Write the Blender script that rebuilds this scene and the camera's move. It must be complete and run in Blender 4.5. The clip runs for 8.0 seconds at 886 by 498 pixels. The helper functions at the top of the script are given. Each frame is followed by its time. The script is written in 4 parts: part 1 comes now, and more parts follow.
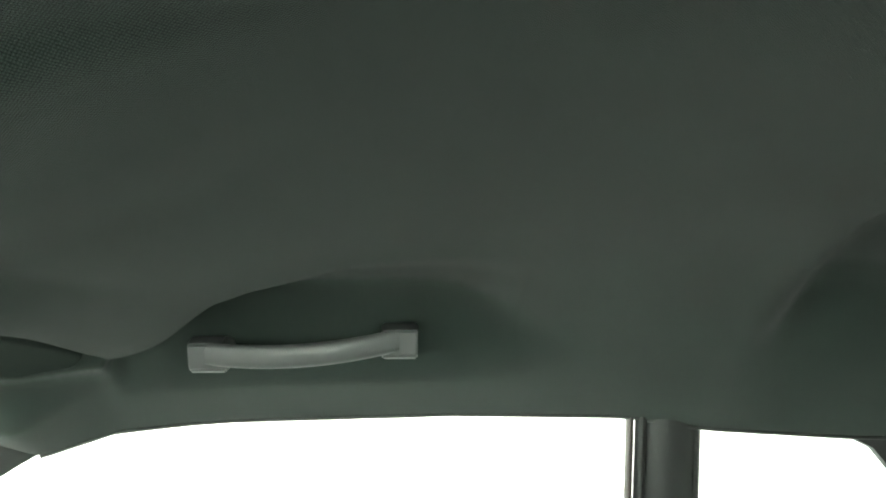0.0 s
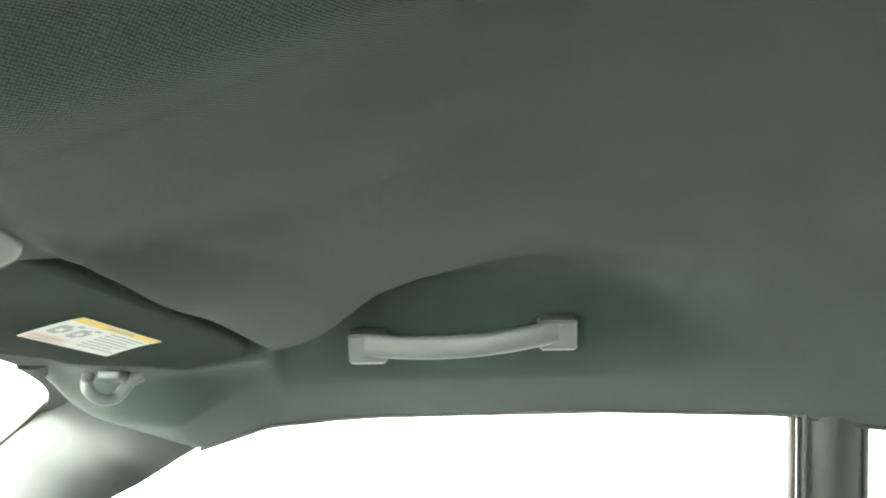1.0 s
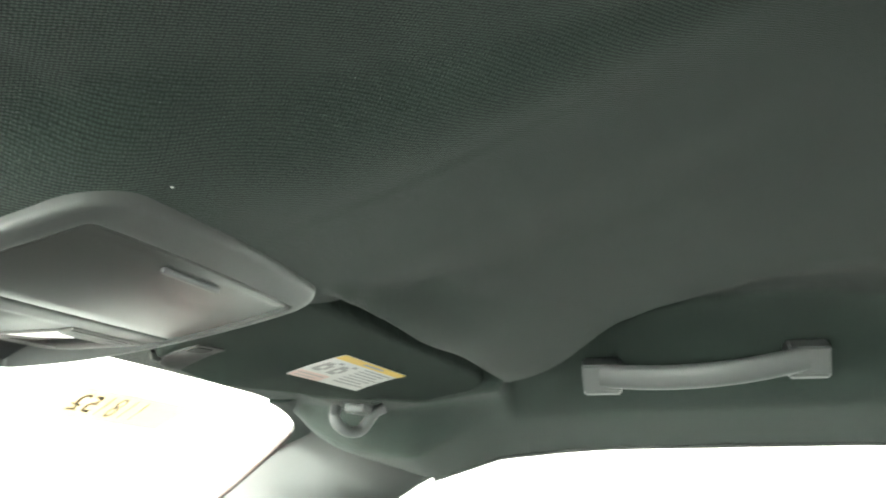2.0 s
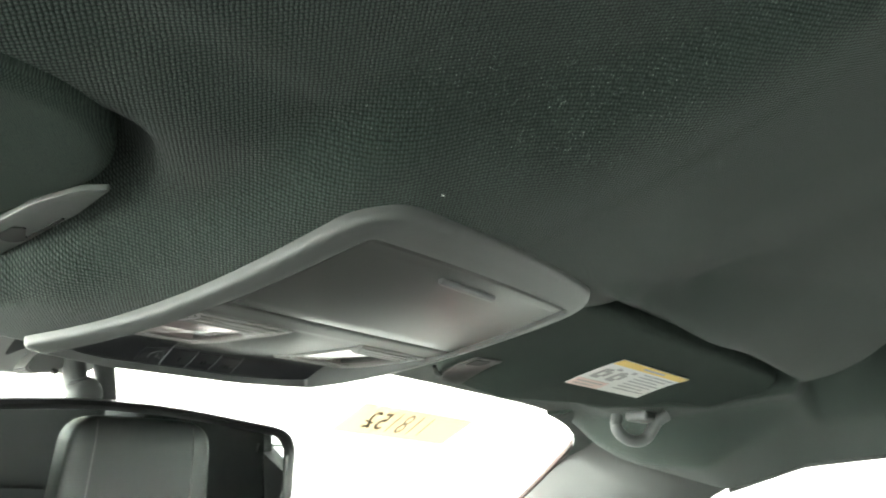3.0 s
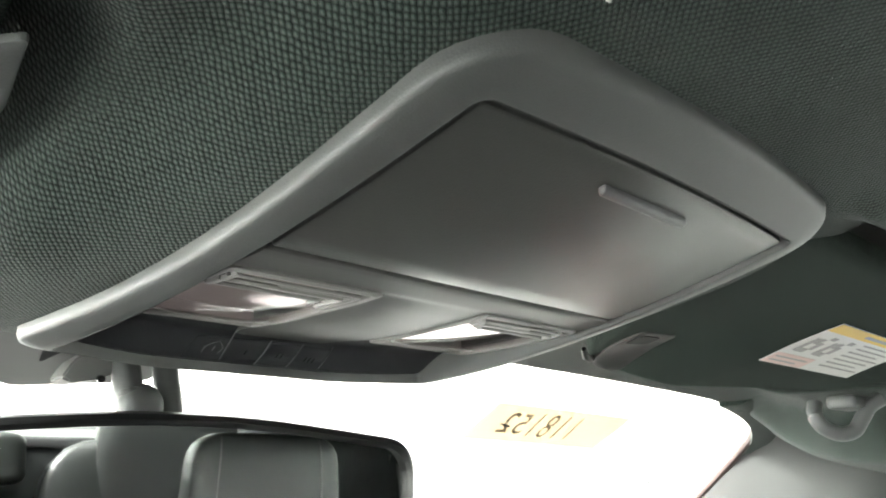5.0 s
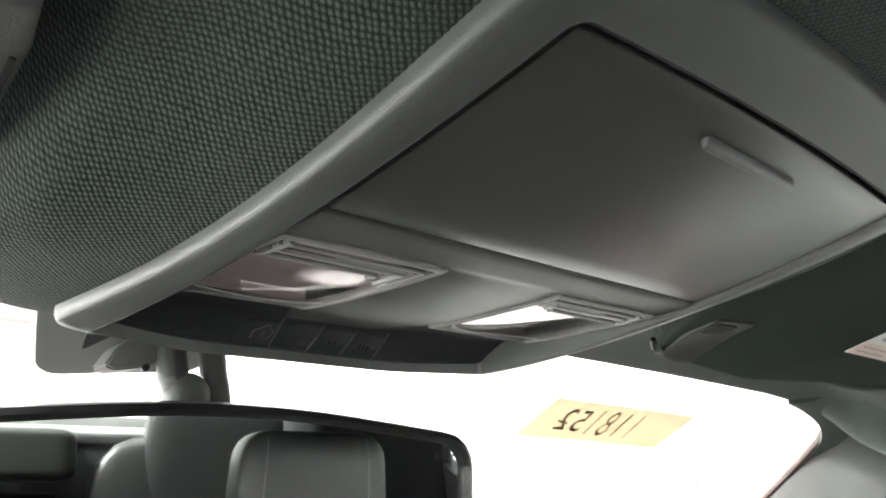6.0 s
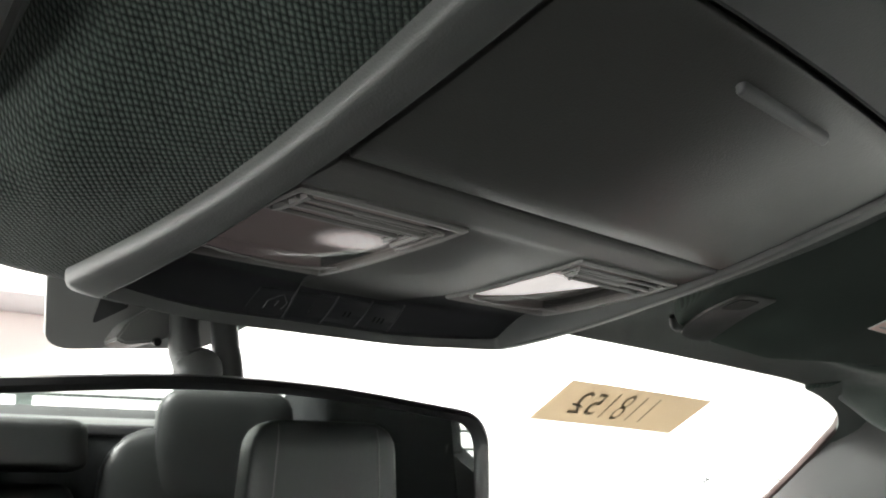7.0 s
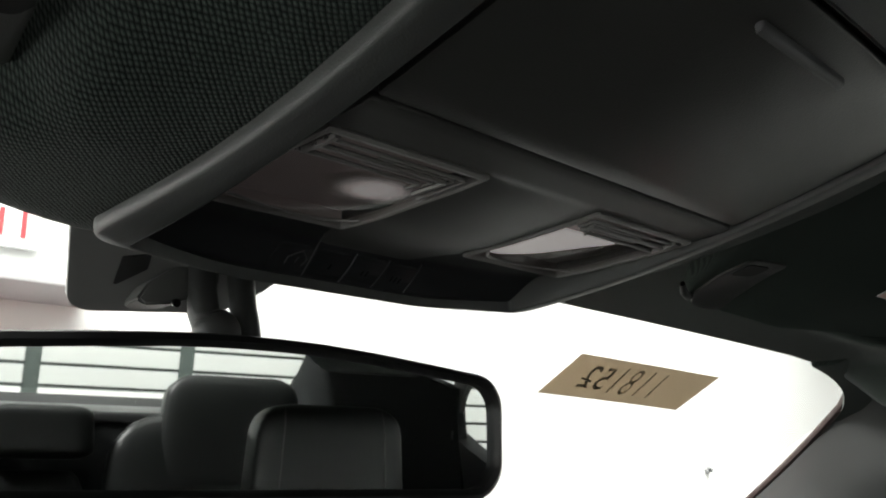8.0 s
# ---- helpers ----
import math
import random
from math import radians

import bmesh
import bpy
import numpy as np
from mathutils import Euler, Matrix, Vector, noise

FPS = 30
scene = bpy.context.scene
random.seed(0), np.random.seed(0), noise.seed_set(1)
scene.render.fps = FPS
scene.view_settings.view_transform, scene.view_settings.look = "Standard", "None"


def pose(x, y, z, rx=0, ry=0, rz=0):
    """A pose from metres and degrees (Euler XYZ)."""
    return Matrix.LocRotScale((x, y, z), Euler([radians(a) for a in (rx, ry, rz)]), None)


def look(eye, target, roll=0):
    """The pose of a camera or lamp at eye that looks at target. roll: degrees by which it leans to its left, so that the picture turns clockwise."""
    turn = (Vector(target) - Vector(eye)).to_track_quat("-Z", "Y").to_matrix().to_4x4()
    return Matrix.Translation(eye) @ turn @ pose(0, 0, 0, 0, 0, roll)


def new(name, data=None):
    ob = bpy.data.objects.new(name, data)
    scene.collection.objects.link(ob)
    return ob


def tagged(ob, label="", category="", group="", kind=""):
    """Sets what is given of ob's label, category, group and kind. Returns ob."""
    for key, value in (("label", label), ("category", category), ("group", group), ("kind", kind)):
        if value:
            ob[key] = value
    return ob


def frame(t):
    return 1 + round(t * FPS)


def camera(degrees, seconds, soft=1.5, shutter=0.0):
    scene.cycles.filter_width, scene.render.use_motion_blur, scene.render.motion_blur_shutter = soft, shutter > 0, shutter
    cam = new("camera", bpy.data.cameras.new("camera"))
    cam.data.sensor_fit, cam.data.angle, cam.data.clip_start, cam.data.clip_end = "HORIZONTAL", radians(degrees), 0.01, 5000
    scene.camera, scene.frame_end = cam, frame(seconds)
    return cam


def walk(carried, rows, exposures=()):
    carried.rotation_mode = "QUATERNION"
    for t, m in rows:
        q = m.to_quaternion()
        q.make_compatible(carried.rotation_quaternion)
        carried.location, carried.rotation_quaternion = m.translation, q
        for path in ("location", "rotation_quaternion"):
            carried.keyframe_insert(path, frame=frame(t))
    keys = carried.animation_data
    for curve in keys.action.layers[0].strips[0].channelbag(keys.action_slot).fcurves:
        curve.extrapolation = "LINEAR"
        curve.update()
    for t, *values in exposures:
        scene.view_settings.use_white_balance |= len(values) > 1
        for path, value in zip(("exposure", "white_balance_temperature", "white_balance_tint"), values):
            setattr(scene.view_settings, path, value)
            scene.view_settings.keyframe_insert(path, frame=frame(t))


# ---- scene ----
cam = camera(55.8, 8.0, soft=2.0, shutter=0.2)
PATH = [
    (0, (-0.326, -0.115, 1.3), (1.63, -0.22, 1.703), -0.8),
    (0.5, (-0.319, -0.093, 1.277), (1.631, -0.104, 1.718), -0.6),
    (1, (-0.312, -0.042, 1.271), (1.633, 0.056, 1.726), -0.3),
    (1.5, (-0.317, -0.018, 1.274), (1.607, 0.245, 1.754), -0.0),
    (2, (-0.317, 0.006, 1.277), (1.545, 0.525, 1.79), 0.3),
    (2.2, (-0.321, 0.012, 1.277), (1.499, 0.66, 1.797), 0.2),
    (3.3, (-0.289, 0.025, 1.274), (1.251, 1.177, 1.822), -0.4),
    (3.5, (-0.274, 0.039, 1.278), (1.245, 1.219, 1.826), -0.5),
    (4, (-0.244, 0.06, 1.281), (1.25, 1.27, 1.831), -1.9),
    (4.5, (-0.22, 0.083, 1.284), (1.253, 1.316, 1.839), -2.6),
    (5, (-0.202, 0.102, 1.283), (1.217, 1.395, 1.845), -2.5),
    (5.2, (-0.198, 0.109, 1.284), (1.195, 1.428, 1.847), -2.2),
    (6.5, (-0.185, 0.132, 1.279), (1.156, 1.505, 1.845), -1.9),
    (7, (-0.184, 0.136, 1.275), (1.151, 1.517, 1.831), -1.8),
    (7.5, (-0.185, 0.138, 1.271), (1.15, 1.524, 1.817), -1.8),
    (8, (-0.189, 0.139, 1.261), (1.144, 1.528, 1.803), -1.7),
]
walk(cam, [(t, look(eye, target, roll)) for t, eye, target, roll in PATH],
     [(0.0, -0.2, 6500, -8), (0.5, 0.7, 6500, -7), (1.0, 0.78, 6500, -6), (1.5, 0.5, 6500, -5), (2.2, 0.15, 6500, -3), (3.5, -0.12, 6500, -1), (4.5, -0.05, 6500, 3), (5.2, -0.05, 6500, 5), (6.5, -1.0, 6500, 7), (7.2, -1.65, 6500, 8), (8.0, -2.75, 6500, 7)])

# ---- world and light: a white-walled bay, lit by added lamps under its ceiling ----
world = bpy.data.worlds.new("world")
scene.world = world
world.use_nodes = True
world.node_tree.nodes["Background"].inputs[0].default_value = (0.8, 0.85, 0.9, 1)
world.node_tree.nodes["Background"].inputs[1].default_value = 0.3

LAMP_POWER = 1700


def added_ceiling_lamp(x, y, sx, sy, power, tilt=0, spread=180):
    data = bpy.data.lights.new("unseen_lamp", "AREA")
    data.shape, data.size, data.size_y, data.energy = "RECTANGLE", sx, sy, power
    data.color = (1.0, 0.98, 0.95)
    data.spread = radians(spread)
    ob = new("unseen_lamp", data)
    ob.matrix_world = pose(x, y, 3.95, tilt)
    return ob


# added unseen lamps: over and beside the car, wall washers at the bay's ends
added_ceiling_lamp(-0.15, -0.5, 0.4, 4.5, LAMP_POWER * 0.35)
added_ceiling_lamp(-2.60, 0.0, 0.3, 3.5, LAMP_POWER * 4.2, 0, 150)
added_ceiling_lamp(4.60, -0.2, 0.3, 5.0, LAMP_POWER * 0.8, 0, 120)
added_ceiling_lamp(1.0, 1.2, 9.0, 0.4, LAMP_POWER * 0.84, 40, 110)
added_ceiling_lamp(0.0, -6.6, 8.0, 0.4, LAMP_POWER * 6.0, -50, 110)


# ---- materials ----
def material(name):
    m = bpy.data.materials.new(name)
    m.use_nodes = True
    nt = m.node_tree
    return m, nt, nt.nodes["Principled BSDF"]


def link(nt, a, b):
    nt.links.new(a, b)


def plastic(name, col, rough, grain=1600.0, bump=0.12, vary=0.12, spec=0.5):
    """Moulded or coated plastic: fine leather grain, faint wear."""
    m, nt, p = material(name)
    N = nt.nodes
    tc = N.new("ShaderNodeTexCoord")
    n1 = N.new("ShaderNodeTexNoise")
    n1.inputs["Scale"].default_value = 14
    n1.inputs["Detail"].default_value = 5
    n2 = N.new("ShaderNodeTexVoronoi")
    n2.inputs["Scale"].default_value = grain
    for n in (n1, n2):
        link(nt, tc.outputs["Object"], n.inputs["Vector"])
    mx = N.new("ShaderNodeMix")
    mx.data_type = "RGBA"
    mx.inputs[6].default_value = (*[c * (1 - vary) for c in col], 1)
    mx.inputs[7].default_value = (*[min(1, c * (1 + vary)) for c in col], 1)
    link(nt, n1.outputs["Fac"], mx.inputs[0])
    link(nt, mx.outputs[2], p.inputs["Base Color"])
    mr = N.new("ShaderNodeMapRange")
    mr.inputs[3].default_value = max(0.05, rough - 0.06)
    mr.inputs[4].default_value = rough + 0.06
    link(nt, n1.outputs["Fac"], mr.inputs[0])
    link(nt, mr.outputs[0], p.inputs["Roughness"])
    p.inputs["Specular IOR Level"].default_value = spec
    b = N.new("ShaderNodeBump")
    b.inputs["Strength"].default_value = bump
    b.inputs["Distance"].default_value = 0.0004
    link(nt, n2.outputs["Distance"], b.inputs["Height"])
    link(nt, b.outputs[0], p.inputs["Normal"])
    return m


def fabric(name, col, pitch=0.00136, depth=0.0008, sheen=0.12, spec=0.12):
    """Woven headliner cloth: rows of small knots with dark gaps, and soft blotches."""
    m, nt, p = material(name)
    N = nt.nodes
    tc = N.new("ShaderNodeTexCoord")
    wob = N.new("ShaderNodeTexNoise")
    wob.inputs["Scale"].default_value = 330
    wob.inputs["Detail"].default_value = 3
    link(nt, tc.outputs["Object"], wob.inputs["Vector"])
    va = N.new("ShaderNodeVectorMath")
    va.operation = "SCALE"
    va.inputs["Scale"].default_value = 0.0004
    link(nt, wob.outputs["Color"], va.inputs[0])
    vs = N.new("ShaderNodeVectorMath")
    link(nt, tc.outputs["Object"], vs.inputs[0])
    link(nt, va.outputs[0], vs.inputs[1])
    turn = N.new("ShaderNodeMapping")
    turn.inputs["Rotation"].default_value = (0, 0, radians(45))
    link(nt, vs.outputs[0], turn.inputs["Vector"])
    knots = N.new("ShaderNodeTexVoronoi")
    knots.voronoi_dimensions = "2D"
    knots.inputs["Scale"].default_value = 1 / pitch
    knots.inputs["Randomness"].default_value = 0.22
    link(nt, turn.outputs[0], knots.inputs["Vector"])

    def op(kind, a, b=None):
        n = N.new("ShaderNodeMath")
        n.operation = kind
        for k, v in enumerate((a, b)):
            if v is None:
                continue
            if isinstance(v, (int, float)):
                n.inputs[k].default_value = v
            else:
                link(nt, v, n.inputs[k])
        return n.outputs[0]

    h01 = op("SUBTRACT", 1.0, op("MULTIPLY", knots.outputs["Distance"], 1.35))
    big = N.new("ShaderNodeTexNoise")
    big.inputs["Scale"].default_value = 9
    big.inputs["Detail"].default_value = 4
    fine = N.new("ShaderNodeTexNoise")
    fine.inputs["Scale"].default_value = 900
    for n in (big, fine):
        link(nt, tc.outputs["Object"], n.inputs["Vector"])
    crisp = N.new("ShaderNodeMapRange")
    crisp.interpolation_type = "SMOOTHSTEP"
    crisp.inputs[1].default_value, crisp.inputs[2].default_value = 0.25, 0.80
    link(nt, h01, crisp.inputs[0])
    f = op("ADD", op("MULTIPLY", crisp.outputs[0], 0.75), op("MULTIPLY", fine.outputs["Fac"], 0.4))
    mx = N.new("ShaderNodeMix")
    mx.data_type = "RGBA"
    mx.inputs[6].default_value = (*[c * 0.32 for c in col], 1)
    mx.inputs[7].default_value = (*[c * 1.85 for c in col], 1)
    link(nt, f, mx.inputs[0])
    m2 = N.new("ShaderNodeMix")
    m2.data_type, m2.blend_type = "RGBA", "MULTIPLY"
    m2.inputs[0].default_value = 0.35
    link(nt, mx.outputs[2], m2.inputs[6])
    link(nt, big.outputs["Fac"], m2.inputs[7])
    link(nt, m2.outputs[2], p.inputs["Base Color"])
    p.inputs["Roughness"].default_value = 0.9
    p.inputs["Specular IOR Level"].default_value = spec
    p.inputs["Sheen Weight"].default_value = sheen
    b = N.new("ShaderNodeBump")
    b.inputs["Strength"].default_value = 0.62
    b.inputs["Distance"].default_value = depth
    link(nt, h01, b.inputs["Height"])
    link(nt, b.outputs[0], p.inputs["Normal"])
    return m


def plain(name, col, rough=0.5, metal=0.0, emit=0.0):
    m, nt, p = material(name)
    p.inputs["Base Color"].default_value = (*col, 1)
    p.inputs["Roughness"].default_value = rough
    p.inputs["Metallic"].default_value = metal
    if emit:
        p.inputs["Emission Color"].default_value = (*col, 1)
        p.inputs["Emission Strength"].default_value = emit
    return m


def clear(name, tint, ior=1.5, rough=0.0, gloss=1.0):
    """A thin clear sheet: lets light straight through, and mirrors by Fresnel."""
    m, nt, p = material(name)
    N = nt.nodes
    tr = N.new("ShaderNodeBsdfTransparent")
    tr.inputs[0].default_value = (*tint, 1)
    gl = N.new("ShaderNodeBsdfGlossy")
    gl.inputs["Roughness"].default_value = rough
    lw = N.new("ShaderNodeLayerWeight")
    lw.inputs[0].default_value = 0.5
    pw = N.new("ShaderNodeMath")
    pw.operation = "POWER"
    pw.inputs[1].default_value = 5.0
    link(nt, lw.outputs["Facing"], pw.inputs[0])
    fr = N.new("ShaderNodeMapRange")
    fr.inputs[3].default_value = ((ior - 1) / (ior + 1)) ** 2
    fr.inputs[4].default_value = gloss
    link(nt, pw.outputs[0], fr.inputs[0])
    mx = N.new("ShaderNodeMixShader")
    link(nt, fr.outputs[0], mx.inputs[0])
    link(nt, tr.outputs[0], mx.inputs[1])
    link(nt, gl.outputs[0], mx.inputs[2])
    link(nt, mx.outputs[0], N["Material Output"].inputs[0])
    return m


def painted(name, col, rough, scale=1.2, vary=0.06, bump=0.02):
    """Wall, floor or ceiling coating with soft stains and roller texture."""
    m, nt, p = material(name)
    N = nt.nodes
    tc = N.new("ShaderNodeTexCoord")
    n1 = N.new("ShaderNodeTexNoise")
    n1.inputs["Scale"].default_value = scale
    n1.inputs["Detail"].default_value = 6
    n2 = N.new("ShaderNodeTexNoise")
    n2.inputs["Scale"].default_value = 180
    for n in (n1, n2):
        link(nt, tc.outputs["Object"], n.inputs["Vector"])
    mx = N.new("ShaderNodeMix")
    mx.data_type = "RGBA"
    mx.inputs[6].default_value = (*[c * (1 - vary) for c in col], 1)
    mx.inputs[7].default_value = (*[min(1, c * (1 + vary)) for c in col], 1)
    link(nt, n1.outputs["Fac"], mx.inputs[0])
    link(nt, mx.outputs[2], p.inputs["Base Color"])
    p.inputs["Roughness"].default_value = rough
    b = N.new("ShaderNodeBump")
    b.inputs["Strength"].default_value = bump
    b.inputs["Distance"].default_value = 0.002
    link(nt, n2.outputs["Fac"], b.inputs["Height"])
    link(nt, b.outputs[0], p.inputs["Normal"])
    return m


M_CLOTH = fabric("headliner_cloth", (0.031, 0.0415, 0.0365))
M_VISOR = fabric("visor_cloth", (0.040, 0.051, 0.045), pitch=0.0007, depth=0.0002, sheen=0.0, spec=0.04)
M_GREY = plastic("grey_plastic", (0.067, 0.069, 0.069), 0.47)
M_DOOR = plastic("console_door_plastic", (0.046, 0.046, 0.044), 0.32)
M_TRIM = plastic("pillar_plastic", (0.017, 0.0185, 0.018), 0.45)
M_HOLE = painted("unlit_hollow", (0.006, 0.007, 0.0065), 0.9)
M_CLIP = plastic("clip_plastic", (0.06, 0.064, 0.062), 0.42)
M_PLATE = plastic("visor_plastic", (0.015, 0.017, 0.016), 0.55, spec=0.35)
M_HANDLE = plastic("handle_plastic", (0.092, 0.095, 0.096), 0.40)
M_PANEL = plastic("lamp_panel_plastic", (0.064, 0.063, 0.061), 0.46)
M_BLACK = plastic("black_plastic", (0.013, 0.013, 0.014), 0.4)
M_STRIP = plastic("button_plastic", (0.017, 0.017, 0.020), 0.40)
M_MARK = plain("marking_ink", (0.14, 0.14, 0.145), 0.5)
M_RUBBER = plastic("rubber_seal", (0.022, 0.013, 0.012), 0.5)
M_SEAL = plastic("black_seal", (0.028, 0.028, 0.028), 0.5)
M_LEATHER = plastic("seat_leather", (0.011, 0.012, 0.0115), 0.42, grain=500, bump=0.25, spec=0.35)
M_SEAM = plastic("seam_thread", (0.05, 0.052, 0.05), 0.6)
M_MIRROR = plain("mirror_silver", (0.76, 0.79, 0.79), 0.015, 1.0)
M_GLASS = clear("window_glass", (0.93, 0.96, 0.95))
M_LENS = clear("lamp_lens", (0.88, 0.86, 0.86), 1.2, 0.03, 0.25)
M_GLOW = plain("glow_tray", (0.30, 0.26, 0.255), 0.4, 0.0, 0.30)
# glows in place of a bright window reflected in the right lens
M_PANE = plain("reflection_pane", (1.0, 0.97, 0.95), 0.4, 0.0, 2.2)
M_RIM = plastic("frosted_rim", (0.27, 0.26, 0.256), 0.3)
M_TRAY = plastic("lamp_tray_grey", (0.30, 0.26, 0.255), 0.4)


def honeycomb(cx, cy, r):
    """A lit lamp cell behind small facets: brightest at its middle, fading to its rim."""
    m, nt, p = material("lit_honeycomb")
    N = nt.nodes
    tc = N.new("ShaderNodeTexCoord")
    vo = N.new("ShaderNodeTexVoronoi")
    vo.inputs["Scale"].default_value = 760
    vo.inputs["Randomness"].default_value = 0.12
    link(nt, tc.outputs["Object"], vo.inputs["Vector"])
    mp = N.new("ShaderNodeMapping")
    mp.inputs["Location"].default_value = (-cx, -cy, 0)
    mp.inputs["Scale"].default_value = (1, 1, 0)
    link(nt, tc.outputs["Object"], mp.inputs["Vector"])
    ln = N.new("ShaderNodeVectorMath")
    ln.operation = "LENGTH"
    link(nt, mp.outputs[0], ln.inputs[0])
    fade = N.new("ShaderNodeMapRange")
    fade.interpolation_type = "SMOOTHSTEP"
    fade.inputs[1].default_value, fade.inputs[2].default_value = r * 0.25, r
    fade.inputs[3].default_value, fade.inputs[4].default_value = 3.2, 0.12
    link(nt, ln.outputs["Value"], fade.inputs[0])
    dots = N.new("ShaderNodeMapRange")
    dots.inputs[1].default_value, dots.inputs[2].default_value = 0.2, 0.6
    dots.inputs[3].default_value, dots.inputs[4].default_value = 1.0, 0.01
    link(nt, vo.outputs["Distance"], dots.inputs[0])
    mu = N.new("ShaderNodeMath")
    mu.operation = "MULTIPLY"
    link(nt, fade.outputs[0], mu.inputs[0])
    link(nt, dots.outputs[0], mu.inputs[1])
    p.inputs["Base Color"].default_value = (0.40, 0.35, 0.34, 1)
    p.inputs["Emission Color"].default_value = (1.0, 0.95, 0.93, 1)
    link(nt, mu.outputs[0], p.inputs["Emission Strength"])
    return m


CELL_X, CELL_Y = -0.0400, 0.3235
M_CELL = honeycomb(CELL_X + 0.001, CELL_Y, 0.0165)
# pale grey that paints in highlights on the switch edges and finger grip
M_EDGE = plastic("highlight_grey", (0.10, 0.10, 0.105), 0.35)
M_RED = plain("red_car_paint", (0.15, 0.013, 0.012), 0.18)
M_PAPER = plain("label_paper", (0.72, 0.70, 0.68), 0.55)
M_YELLOW = plain("label_yellow", (0.75, 0.50, 0.06), 0.5)
M_PINK = plain("label_pink", (0.72, 0.52, 0.48), 0.5)
M_INK = plain("label_ink", (0.36, 0.34, 0.34), 0.6)
M_WALL = painted("wall_paint", (0.80, 0.80, 0.79), 0.7)
M_FLOOR = painted("floor_concrete", (0.09, 0.09, 0.089), 0.45, 2.0, 0.12)
M_CEIL = painted("ceiling_paint", (0.75, 0.75, 0.75), 0.8)
M_SIGN = plain("sign_red", (0.6, 0.05, 0.06), 0.5)
M_COVER = plastic("sensor_cover_grey", (0.19, 0.19, 0.187), 0.5)
M_SHELF = plain("grey_paint", (0.42, 0.42, 0.43), 0.6)
M_CARPET = painted("car_carpet", (0.014, 0.015, 0.015), 0.95, 40, 0.3, 0.3)
M_CARPET.node_tree.nodes["Principled BSDF"].inputs["Specular IOR Level"].default_value = 0.1


# ---- mesh helpers ----
def part(name, bm, mat, parent=None, label="", smooth=True, at=None):
    me = bpy.data.meshes.new(name)
    bm.to_mesh(me)
    bm.free()
    me.materials.append(mat)
    if smooth:
        for p in me.polygons:
            p.use_smooth = True
        me.set_sharp_from_angle(angle=radians(40))
    ob = new(name, me)
    if parent:
        ob.parent = parent
    if label:
        ob["label"] = label
    if at is not None:
        ob.matrix_basis = at
    return ob


def empty(name, label, category, m=None, group="", kind=""):
    ob = new(name)
    ob.empty_display_size = 0.05
    if m is not None:
        ob.matrix_basis = m
    return tagged(ob, label, category, group, kind)


def box(sx, sy, sz, bevel=0.0, at=(0, 0, 0), seg=3, bm=None):
    out = bmesh.new()
    bmesh.ops.create_cube(out, size=1)
    for v in out.verts:
        v.co = Vector((v.co.x * sx, v.co.y * sy, v.co.z * sz))
    if bevel:
        bmesh.ops.bevel(out, geom=out.edges[:], offset=bevel, segments=seg, affect="EDGES", profile=0.6)
    for v in out.verts:
        v.co += Vector(at)
    if bm is None:
        return out
    return merge(bm, out)


def merge(bm, other):
    me = bpy.data.meshes.new("tmp")
    other.to_mesh(me)
    other.free()
    bm.from_mesh(me)
    bpy.data.meshes.remove(me)
    return bm


def from_grid(P, close_u=False):
    """A sheet from a grid of points, P[i][j]."""
    P = np.asarray(P)
    nu, nv = P.shape[:2]
    bm = bmesh.new()
    vs = [bm.verts.new(p) for p in P.reshape(-1, 3)]
    for i in range(nu if close_u else nu - 1):
        for j in range(nv - 1):
            a, b = i * nv + j, ((i + 1) % nu) * nv + j
            bm.faces.new((vs[a], vs[b], vs[b + 1], vs[a + 1]))
    return bm


def thicken(bm, d):
    """Gives a sheet a thickness d along its normals."""
    bmesh.ops.recalc_face_normals(bm, faces=bm.faces[:])
    bmesh.ops.solidify(bm, geom=bm.faces[:], thickness=d)
    return bm


def rounded(corners, seg=7, straight=8):
    """A closed outline through corners (x, y, r), with arcs at the corners."""
    out, n = [], len(corners)
    ends = []
    for k in range(n):
        p, a, b = (Vector(corners[(k + d) % n][:2]) for d in (0, -1, 1))
        r = corners[k][2]
        u, w = (a - p).normalized(), (b - p).normalized()
        half = u.angle(w) / 2
        cut = r / math.tan(half)
        c = p + (u + w).normalized() * (r / math.sin(half))
        s, e = p + u * cut, p + w * cut
        a0 = math.atan2(*(s - c).yx)
        d = math.atan2(*(e - c).yx) - a0
        d = (d + math.pi) % (2 * math.pi) - math.pi
        ends.append([c + r * Vector((math.cos(a0 + d * i / seg), math.sin(a0 + d * i / seg))) for i in range(seg + 1)])
    for k in range(n):
        out += ends[k]
        s, e = ends[k][-1], ends[(k + 1) % n][0]
        out += [s.lerp(e, (i + 1) / (straight + 1)) for i in range(straight)]
    return out


